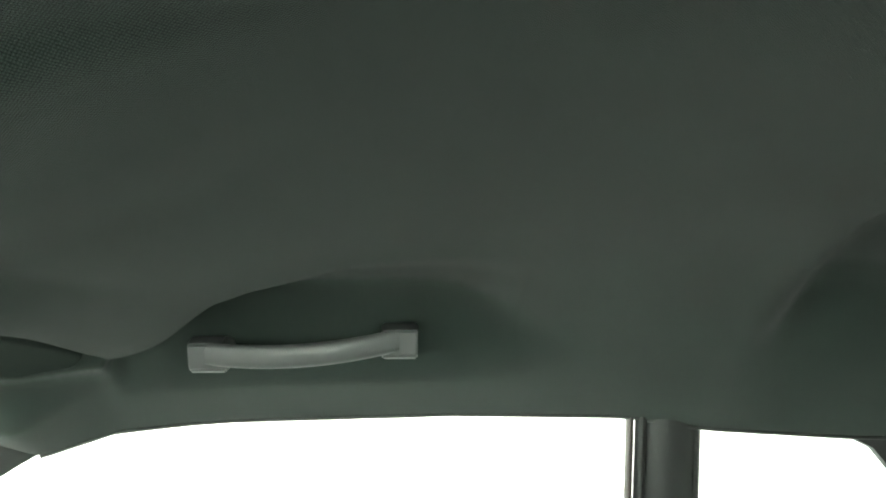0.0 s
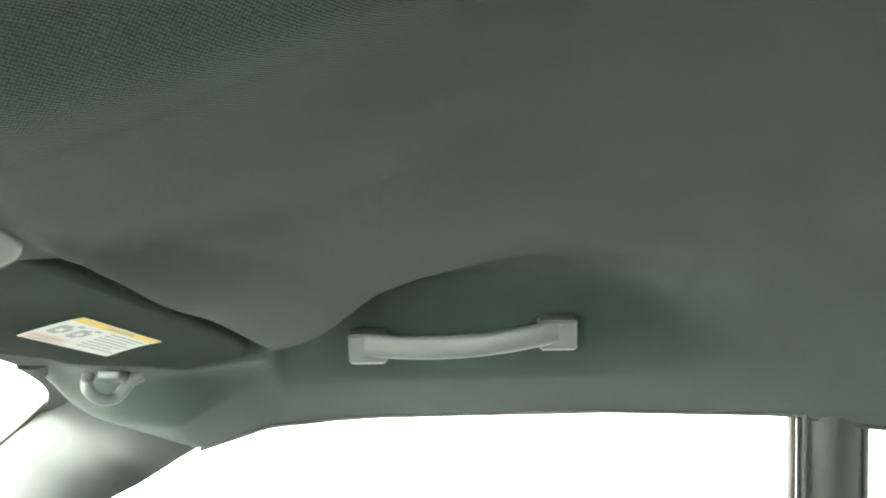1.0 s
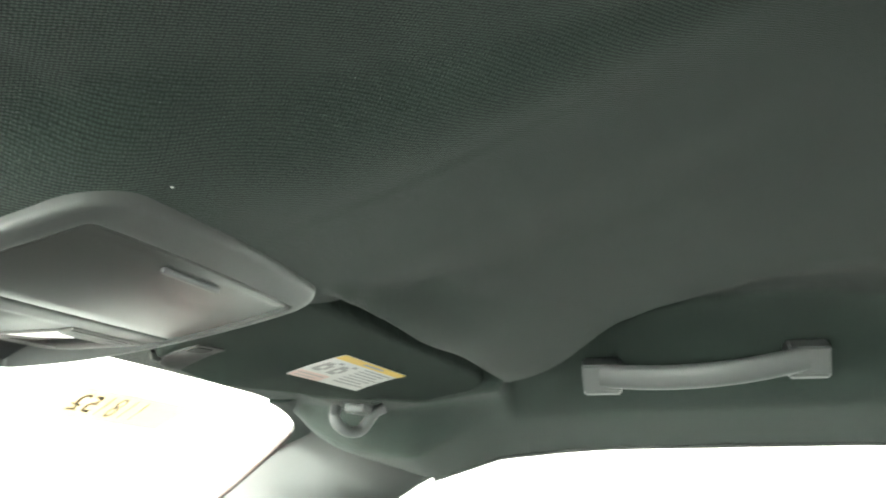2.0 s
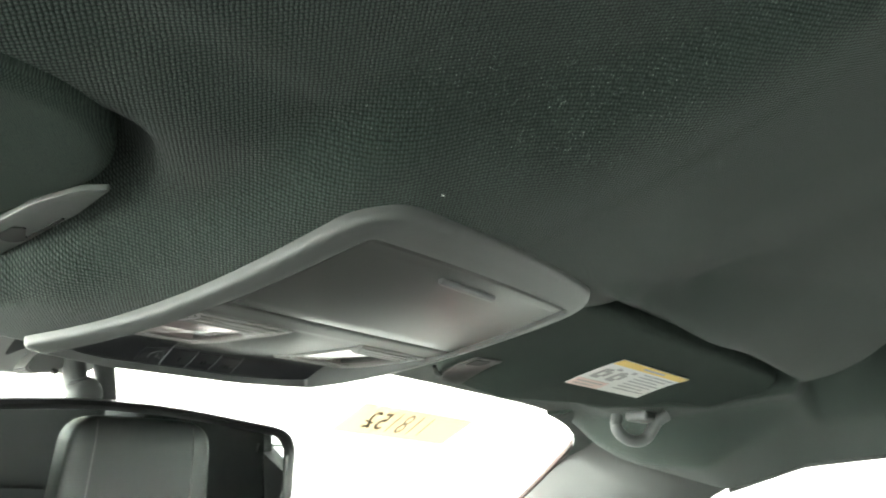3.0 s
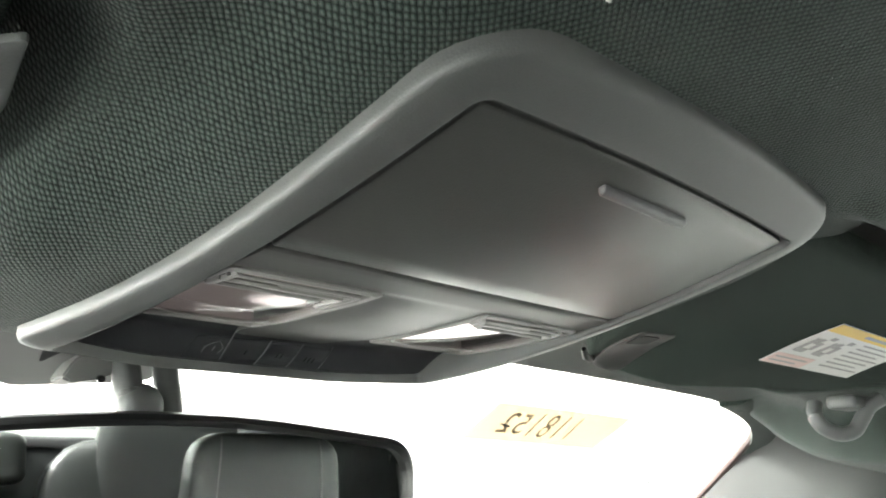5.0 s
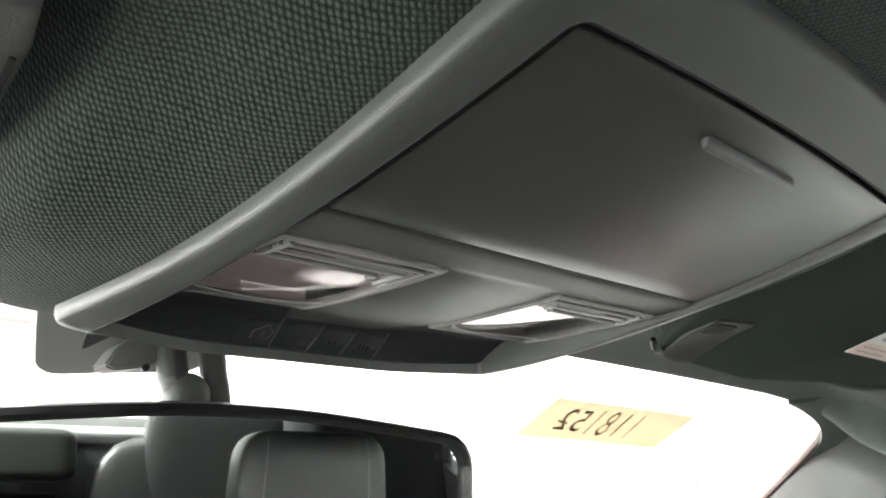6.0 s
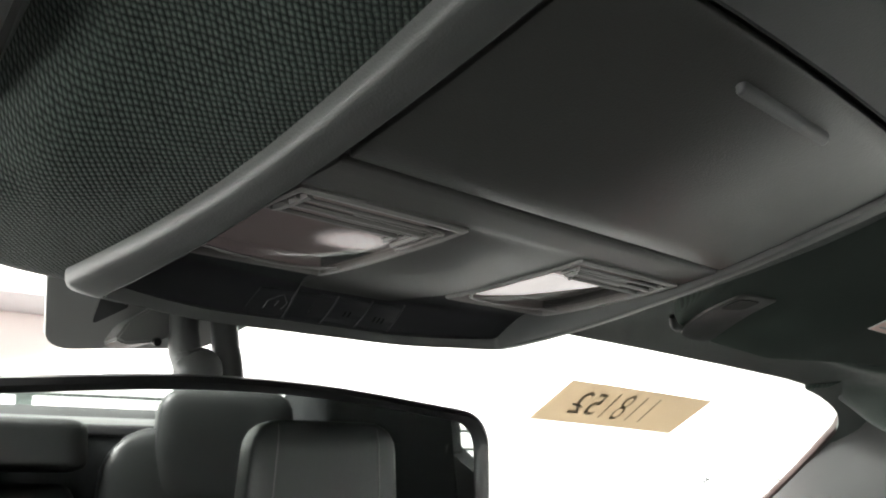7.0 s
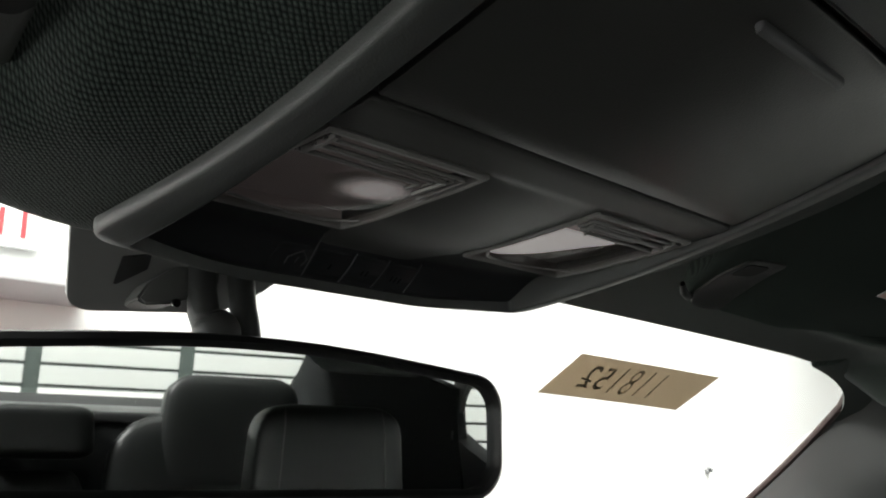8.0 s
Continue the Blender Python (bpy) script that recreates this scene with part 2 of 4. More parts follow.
def slab(outline, thick, bevel=0.0, zfun=None, cuts=0.008, seg=2, across=0.0):
    """A plate with the outline, its underside at z = 0 (bent to zfun(x, y)) and its body above."""
    bm = bmesh.new()
    f = bm.faces.new([bm.verts.new((p[0], p[1], 0)) for p in outline])
    f.normal_update()
    if f.normal.z > 0:
        f.normal_flip()
    r = bmesh.ops.extrude_face_region(bm, geom=[f])
    for v in r["geom"]:
        if isinstance(v, bmesh.types.BMVert):
            v.co.z += thick
    bm.faces.ensure_lookup_table()
    bmesh.ops.recalc_face_normals(bm, faces=bm.faces[:])
    if bevel:
        low = [e for e in bm.edges if all(abs(v.co.z) < 1e-6 for v in e.verts)]
        bmesh.ops.bevel(bm, geom=low, offset=bevel, segments=seg, affect="EDGES", profile=0.5)
    if zfun:
        ys = [v.co.y for v in bm.verts]
        y = min(ys) + cuts
        while y < max(ys) - 1e-4:
            bmesh.ops.bisect_plane(bm, geom=bm.verts[:] + bm.edges[:] + bm.faces[:], plane_co=(0, y, 0), plane_no=(0, 1, 0))
            y += cuts
        xs = [v.co.x for v in bm.verts]
        x = min(xs) + across
        while across and x < max(xs) - 1e-4:
            bmesh.ops.bisect_plane(bm, geom=bm.verts[:] + bm.edges[:] + bm.faces[:], plane_co=(x, 0, 0), plane_no=(1, 0, 0))
            x += across
        bmesh.ops.triangulate(bm, faces=[q for q in bm.faces if len(q.verts) > 4])
        for v in bm.verts:
            v.co.z += zfun(v.co.x, v.co.y)
    return bm


def tube(points, radius, sides=12, caps=True):
    """A round bar along points; radius may be a list."""
    pts = [Vector(p) for p in points]
    n = len(pts)
    rad = radius if isinstance(radius, (list, tuple)) else [radius] * n
    up = Vector((0.12, 0.05, 1)).normalized()
    rows = []
    for i, p in enumerate(pts):
        t = (pts[min(i + 1, n - 1)] - pts[max(i - 1, 0)]).normalized()
        s = t.cross(up)
        if s.length < 0.1:
            s = t.cross(Vector((1, 0, 0)))
        s.normalize()
        w = s.cross(t)
        rows.append([p + (s * math.cos(a) + w * math.sin(a)) * rad[i] for a in (2 * math.pi * k / sides for k in range(sides))])
    bm = bmesh.new()
    vs = [[bm.verts.new(p) for p in r] for r in rows]
    for i in range(n - 1):
        for k in range(sides):
            bm.faces.new((vs[i][k], vs[i][(k + 1) % sides], vs[i + 1][(k + 1) % sides], vs[i + 1][k]))
    if caps:
        bm.faces.new(vs[0][::-1])
        bm.faces.new(vs[-1])
    bmesh.ops.recalc_face_normals(bm, faces=bm.faces[:])
    return bm


def flowing(points, n=6):
    """More points on a smooth curve through the given ones."""
    p = [Vector(q) for q in points]
    p = [2 * p[0] - p[1]] + p + [2 * p[-1] - p[-2]]
    out = []
    for a, b, c, d in zip(p, p[1:], p[2:], p[3:]):
        for k in range(n):
            t = k / n
            out.append(0.5 * (2 * b + (c - a) * t + (2 * a - 5 * b + 4 * c - d) * t * t + (3 * b - a - 3 * c + d) * t ** 3))
    return out + [p[-2]]


def smooth01(x):
    x = np.clip(x, 0, 1)
    return x * x * (3 - 2 * x)


def soft_min(a, b, k):
    """The lower of two heights, with a rounded change over."""
    h = np.clip(0.5 + 0.5 * (b - a) / k, 0, 1)
    return b * (1 - h) + a * h - k * h * (1 - h)


# ---- the headliner ----
def console_z(x, y):
    """Underside of the overhead console, sinking towards the windscreen."""
    q = (0.395 - y) / 0.205
    return 1.336 + 0.028 * q * q if y < 0.395 else 1.336


RAIL_Y = [-1.3, -0.9, -0.65, -0.48, -0.38, -0.18, 0.08, 0.13, 0.21, 0.29, 0.30, 0.339, 0.398, 0.434, 0.45]
RAIL_X = [0.60, 0.66, 0.675, 0.68, 0.68, 0.68, 0.68, 0.678, 0.674, 0.668, 0.666, 0.659, 0.651, 0.642, 0.632]
RAIL_Z = [1.25, 1.265, 1.275, 1.287, 1.303, 1.308, 1.304, 1.301, 1.293, 1.267, 1.270, 1.282, 1.299, 1.315, 1.335]


def headliner_half(side):
    ys = np.concatenate([np.linspace(-1.3, -0.24, 70, endpoint=False), np.linspace(-0.24, 0.45, 240)])
    us = np.linspace(0, 1, 230)
    Y, U = np.meshgrid(ys, us, indexing="ij")
    soft = np.array([1, 2, 3, 4, 5, 6, 5, 4, 3, 2, 1]) / 36
    fine = np.linspace(-1.4, 0.55, 651)
    xo, zo = (np.convolve(np.pad(np.interp(fine, RAIL_Y, r), 5, "edge"), soft, "valid") for r in (RAIL_X, RAIL_Z))
    XO, ZO = np.interp(Y, fine, xo), np.interp(Y, fine, zo)
    A = U * XO
    # roof panel
    zr = 1.475 - 0.05 * np.clip((Y + 0.25) / 0.6, 0, 2) ** 2 - 0.16 * np.clip((-0.45 - Y) / 0.85, 0, 1) ** 2 - 0.045 * (A / 0.5) ** 2
    # front face: rises steeply behind the visors, then eases into the roof
    s = np.clip((A - 0.12) / 0.38, 0, 1)
    lip_y = 0.181
    if side > 0:
        # the lip behind the passenger's visor hangs low, its face rolling up into the roof
        inner = 1 - smooth01((A - 0.075) / 0.03)
        yc = 0.168 - 0.100 * s
        zc = 1.388 + 0.019 * s
        base = 1.3635 + 0.020 * inner - 0.004 * (1 - inner) * (1 - smooth01((A - 0.45) / 0.08)) + 0.007 * smooth01((A - 0.22) / 0.14)
    else:
        # driver's side: the roof runs on smoothly to the recess round the visor
        m = smooth01(A / 0.12)
        yc = 0.168 + 0.042 * m + 0 * Y
        zc = 1.388 - 0.007 * m + 0 * Y
    q = np.clip((yc - Y) / (yc + 0.20), 0, 1)
    back = zc + (zr - zc) * (1 - (1 - q) ** 2)
    if side > 0:
        back = back - 0.25 * np.clip(Y - yc, 0, 1)
        r = np.clip((lip_y - Y) / (lip_y - yc), 0, 60)
        face = base + (zc - base) * np.where(r < 1, r ** 1.8, 1 + 1.8 * (r - 1) + 1.5 * (r - 1) ** 2)
        zt = soft_min(back, face, 0.006 + 0.020 * smooth01(s * 1.4))
    else:
        zt = back - 0.06 * np.clip(Y - yc, 0, 1)
    # cheeks down to the door openings, with a rounded nose ahead of each grab handle
    u = np.clip((A - 0.36) / (XO - 0.36), 0, 1)
    cheek = ZO + (XO - A) * np.interp(Y, [0.20, 0.36], [0.53, 0.12])
    fold = smooth01((A - 0.545) / 0.05)
    zp = (zt - (zt - ZO) * np.interp(Y, [0.0, 0.09], [0.5, 0.18]) * u ** 1.8) * (1 - fold) + cheek * fold
    # hollows behind the handles: the roof ends in a curved lip
    lip = np.interp(Y, [-0.30, -0.18, -0.06, 0.02, 0.055, 0.085, 0.115, 0.145, 0.175, 0.20], [0.36, 0.37, 0.395, 0.415, 0.440, 0.472, 0.502, 0.522, 0.530, 0.532])
    width = np.interp(Y, [-0.30, -0.10, 0.02, 0.08, 0.16], [0.10, 0.075, 0.055, 0.036, 0.022])
    inside = smooth01((A - lip) / width) * smooth01((Y + 0.34) / 0.22) * (1 - smooth01((Y - 0.176) / 0.012))
    top = np.interp(Y, [0.07, 0.135], [1.445, 1.384])
    top = np.where(Y < 0.07, np.maximum(zt, top), top)
    wall = smooth01((A - 0.515) / 0.10)
    zh = top * (1 - wall) + cheek * wall
    z = zp * (1 - inside) + zh * inside
    # behind the hollow the roof rolls over to the door opening in one swell
    swell = smooth01((-0.17 - Y) / 0.16)
    z = z * (1 - swell) + (zt - (zt - ZO) * np.clip((A - 0.34) / (XO - 0.34), 0, 1) ** 2.1) * swell
    rear = smooth01((-0.50 - Y) / 0.05)
    zc2 = zt - (zt - ZO) * np.clip((A - 0.545) / (XO - 0.545), 0, 1)
    z = z * (1 - rear) + zc2 * rear + 0.035 * smooth01((A - 0.28) / 0.06) * smooth01((0.60 - A) / 0.1) * smooth01((-0.51 - Y) / 0.035)
    # around the visors
    low = (zt + 0.002 if side < 0 else np.maximum(base, 1.3615)) - 0.02 * np.clip((Y - 0.19) / 0.2, 0, 1)
    zf = (low - (low - ZO) * 0.5 * u ** 1.8) * (1 - fold) + cheek * fold
    head = 1.372 - 0.024 * (A / 0.6) ** 2 * np.clip((Y - 0.19) / 0.26, 0, 1) + 0.075 * (0.45 - Y)
    end = (0.540 if side > 0 else 0.526) - np.clip(Y - 0.26, 0, 1) * 0.9
    if side > 0:
        pocket = smooth01((end - A) / 0.025) * smooth01((Y - lip_y + 0.002) / 0.005)
        zf = zf * (1 - pocket) + (head + 0.030 * smooth01((0.36 - Y) / 0.03)) * pocket
    toward = smooth01((Y - 0.35) / 0.06) * smooth01((0.61 - A) / 0.12)
    zf = zf * (1 - toward) + head * toward
    z = np.where(Y > lip_y, zf, z)
    if side < 0:
        # a soft-edged recess, a finger wider than the visor with its rounded corner
        a, b = np.abs(A - 0.341) - 0.168, np.abs(Y - 0.298) - 0.031
        away = np.hypot(np.maximum(a, 0), np.maximum(b, 0)) + np.minimum(np.maximum(a, b), 0) - 0.045
        recess = smooth01((0.002 - away) / 0.028)
        z = z * (1 - recess) + np.maximum(z, 1.406) * recess
    # the pod round the console, fading back into the roof
    q = np.clip((0.395 - Y) / 0.205, 0, 4)
    out, steep, power, edge = np.clip(A - 0.084, 0, 1), 0.013, 1.7, 0.146
    if side < 0:
        # its flank stands steeper on the driver's side and turns in behind the console
        out = np.hypot(out, 0.6 * smooth01(A / 0.10) * np.clip(0.205 - Y, 0, 1))
        steep, power = 0.013 + 0.064 * smooth01((0.34 - Y) / 0.08), 2.2
        edge = np.interp(Y, [0.34, 0.385], [0.126, 0.146])
    pod = 1.340 + 0.028 * q * q + 0.03 * smooth01((Y - 0.392) / 0.045) + steep * np.clip(out / 0.066, 0, 4) ** power
    pod = pod + 0.045 * smooth01((Y - 0.11) / 0.06) * smooth01((A - edge) / (np.interp(Y, [0.15, 0.188], [0.05, 0.024]) if side > 0 else 0.024))
    z = soft_min(z, pod, np.interp(Y, [0.0, 0.10, 0.19, 0.24], [0.030, 0.026, 0.014, 0.004] if side > 0 else [0.030, 0.022, 0.010, 0.008]))
    # the opening that takes the console
    hole = smooth01((0.090 - 0.004 * smooth01((0.215 - Y) / 0.03) - A) / 0.004) * smooth01((Y - 0.192) / 0.006) * smooth01((0.3985 - 0.0115 * (A / 0.087) ** 2 - Y) / 0.004)
    for _ in range(3):
        z[1:-1] = (z[:-2] + 2 * z[1:-1] + z[2:]) / 4
        z[:, 1:-1] = (z[:, :-2] + 2 * z[:, 1:-1] + z[:, 2:]) / 4
    z = z + 0.028 * hole
    front = np.clip((Y - 0.39) / 0.06, 0, 1)
    Yw = Y + front * (0.016 - 0.036 * (A / 0.6) ** 2)
    return np.stack([A, Yw, z], -1)


def headliner():
    P, L = headliner_half(1), headliner_half(-1)[:, ::-1].copy()
    L[..., 0] *= -1
    P[:, 0] = L[:, -1] = (P[:, 0] + L[:, -1]) / 2
    P = np.concatenate([L[:, :-1], P], 1)
    nv, nu = P.shape[:2]
    idx = np.arange(nv * nu).reshape(nv, nu)
    quads = np.stack([idx[:-1, :-1], idx[:-1, 1:], idx[1:, 1:], idx[1:, :-1]], -1).reshape(-1, 4)
    top = P.copy()
    top[..., 2] += 0.025
    verts = np.concatenate([P.reshape(-1, 3), top.reshape(-1, 3)])
    n = nv * nu
    faces = [tuple(f[::-1]) for f in quads.tolist()] + [tuple(i + n for i in f) for f in quads.tolist()]
    rim = idx[0].tolist() + idx[1:, -1].tolist() + idx[-1, -2::-1].tolist() + idx[-2:0:-1, 0].tolist()
    for a, b in zip(rim, rim[1:] + rim[:1]):
        faces.append((a, b, b + n, a + n))
    me = bpy.data.meshes.new("headliner")
    me.from_pydata(verts.tolist(), [], faces)
    me.materials.append(M_CLOTH)
    for p in me.polygons:
        p.use_smooth = True
    me.set_sharp_from_angle(angle=radians(50))
    ob = new("ceiling_headliner", me)
    return tagged(ob, "dark grey woven cloth headliner with moulded hollows", "headliner", kind="structure")


headliner()


# ---- overhead console ----
def panel_z(x, y):
    """The lamp panel stays level while the bezel round it sinks."""
    if y < 0.276:
        return console_z(x, y) - 0.0005
    return 1.34495 - 0.05 * min(y - 0.276, 0.022) + 0.0027 * float(smooth01((y - 0.33) / 0.05))


def strip_front(x):
    return 0.3985 - 0.0115 * (x / 0.087) ** 2


def strip_z(x, y):
    """The switch strip: level ahead of the lamps, then turning down to the front lip."""
    f = max(0.0, min(1.0, (y - strip_front(x) + 0.0205) / 0.0195))
    return 1.3470 - 0.0088 * f ** 1.35


def door_z(x, y):
    return console_z(x, y) - 0.0005 - 0.0026 * max(0, 1 - (x / 0.08) ** 2) * max(0, 1 - ((y - 0.2367) / 0.0365) ** 2)


def console_bezel(root):
    outer = rounded([(-0.0932, 0.1850, 0.022), (0.0945, 0.1850, 0.024), (0.100, 0.388, 0.010), (0.05, 0.402, 0.09), (-0.05, 0.402, 0.09), (-0.100, 0.388, 0.010)])
    inner = rounded([(-0.0808, 0.1996, 0.003), (0.0808, 0.1996, 0.003), (0.0870, 0.3845, 0.003), (0.045, 0.3990, 0.06), (-0.045, 0.3990, 0.06), (-0.0870, 0.3845, 0.003)])
    # its long sides bow inwards a little, its rear edge outwards
    for p in outer:
        p.x *= 1 - (0.022 if p.x > 0 else 0.037) * math.sin(math.pi * min(1, max(0, (p.y - 0.195) / 0.185))) ** 1.5
        if p.y < 0.25:
            p.y -= 0.0048 * max(0, 1 - (p.x / 0.094) ** 2) ** 1.6
    for p in inner:
        if p.y < 0.21:
            p.y -= 0.0022 * max(0, 1 - (p.x / 0.080) ** 2)
    prof = [(0.0, 0.012), (0.0, 0.0030), (0.02, 0.0015), (0.06, 0.0005), (0.12, -0.0001), (0.3, -0.0007), (0.6, -0.0014), (0.86, -0.0018), (0.93, -0.0016), (0.955, -0.0008), (0.975, -0.0015), (1.0, -0.0009), (1.0, 0.016)]
    rows = []
    for o, i in zip(outer, inner):
        row = []
        for f, dz in prof:
            p = o.lerp(i, f)
            row.append((p.x, p.y, console_z(p.x, p.y) + dz))
        rows.append(row)
    bm = from_grid(rows, close_u=True)
    bmesh.ops.recalc_face_normals(bm, faces=bm.faces[:])
    part("bezel", bm, M_GREY, root)


def console_door(root):
    o = rounded([(-0.0788, 0.2018, 0.001), (0.0788, 0.2018, 0.001), (0.0806, 0.2720, 0.001), (-0.0806, 0.2720, 0.001)], 4, 14)
    for p in o:
        if p.y < 0.21:
            p.y -= 0.0022 * max(0, 1 - (p.x / 0.080) ** 2)
    door = part("compartment_door", slab(o, 0.0018, 0.0006, door_z), M_DOOR, root, "smooth grey compartment door")
    o = rounded([(-0.0218, 0.2082, 0.0012), (0.0232, 0.2082, 0.0012), (0.0232, 0.2108, 0.0012), (-0.0218, 0.2108, 0.0012)], 5, 4)
    part("finger_grip", slab(o, 0.0024, 0.0011, lambda x, y: door_z(x, y) - 0.0013), M_EDGE, door)


def console_panel(root):
    """Panel behind and between the map lamps, running forward to the switches."""
    o = rounded([(-0.0812, 0.2732, 0.001), (0.0812, 0.2732, 0.001), (0.0822, 0.2888, 0.001), (0.0248, 0.2888, 0.002), (0.0272, 0.3545, 0.001), (0.0215, 0.3790, 0.006), (-0.0215, 0.3790, 0.006),
                 (-0.0272, 0.3545, 0.001), (-0.0248, 0.2888, 0.002), (-0.0822, 0.2888, 0.001)], 4, 6)
    part("lamp_panel", slab(o, 0.0020, 0.0006, lambda x, y: panel_z(x, y) - 0.0003, 0.004), M_PANEL, root)
    o = rounded([(-0.079, 0.2, 0.003), (0.079, 0.2, 0.003), (0.084, 0.385, 0.003), (-0.084, 0.385, 0.003)])
    part("backing", slab(o, 0.004, 0, lambda x, y: console_z(x, y) + 0.018), M_BLACK, root)


def console_switches(root):
    o = rounded([(-0.0875, 0.3555, 0.001), (-0.0280, 0.3555, 0.002), (-0.0235, 0.3740, 0.003), (0.0235, 0.3740, 0.003), (0.0280, 0.3555, 0.002), (0.0875, 0.3555, 0.001),
                 (0.0875, 0.3860, 0.002), (0.045, 0.3985, 0.06), (-0.045, 0.3985, 0.06), (-0.0875, 0.3860, 0.002)], 5, 8)
    part("switch_strip", slab(o, 0.004, 0.0, strip_z, 0.0022, across=0.008), M_STRIP, root, "dark plastic switch strip")
    # front ends and rear ends of the four dividing edges, each bowed a little
    edges = [((-0.0230, 0.3720), (-0.0162, 0.3968)), ((-0.0012, 0.3815), (0.0010, 0.3970)), ((0.0148, 0.3812), (0.0171, 0.3965)), ((0.0298, 0.3800), (0.0333, 0.3955))]

    def edge_x(k, y):
        if k < 0:
            return -0.0345
        (x0, y0), (x1, y1) = edges[k]
        f = (y - y0) / (y1 - y0)
        return x0 + (x1 - x0) * f + 0.0009 * math.sin(math.pi * max(0, min(1, f)))
    marks = [(), (-0.0077,), (0.0079, 0.0101), (0.0227, 0.0248, 0.0269)]
    for k in range(4):
        o = [Vector((edge_x(k - 1, y) + 0.0006, y)) for y in np.linspace(0.3955, 0.3825, 8)] + [Vector((edge_x(k, y) - 0.0005, y)) for y in np.linspace(0.3825, 0.3955, 8)]
        btn = part("button", slab(o, 0.003, 0.0002, lambda x, y: strip_z(x, y) - 0.00025, 0.0022, 1), M_STRIP, root)
        (_, y0), (_, y1) = edges[k]
        # the catch-light along each dividing edge, painted as a pale tube
        part("button_edge", tube([(edge_x(k, y), y, strip_z(edge_x(k, y), y) - 0.0003) for y in np.linspace(y0, y1, 12)], 0.00028, 6), M_EDGE, btn)
        if k == 0:
            # outline of a house with short walls and a stroke inside
            c = -0.0231

            def line(pts):
                return tube([(c + x, y, strip_z(c + x, y) - 0.0004) for x, y in pts], 0.00022, 6)
            m = line([(-0.0037, 0.3920), (-0.0040, 0.3900), (-0.0042, 0.3886), (-0.0021, 0.3866), (0, 0.3848), (0.0021, 0.3868), (0.0042, 0.3890), (0.0040, 0.3904), (0.0036, 0.3922)])
            merge(m, line([(0, 0.3880), (0.0001, 0.3896), (0.0002, 0.3908)]))
            part("button_mark", m, M_MARK, btn)
        else:
            m = bmesh.new()
            for x in marks[k]:
                merge(m, slab(rounded([(x - 0.0004, 0.3892, 0.0002), (x + 0.0004, 0.3892, 0.0002), (x + 0.0007, 0.3918, 0.0002), (x - 0.0001, 0.3918, 0.0002)], 3, 4), 0.0004, 0, lambda x, y: strip_z(x, y) - 0.0005, 0.001, 1))
            part("button_mark", m, M_HOLE, btn, "dark stroke")


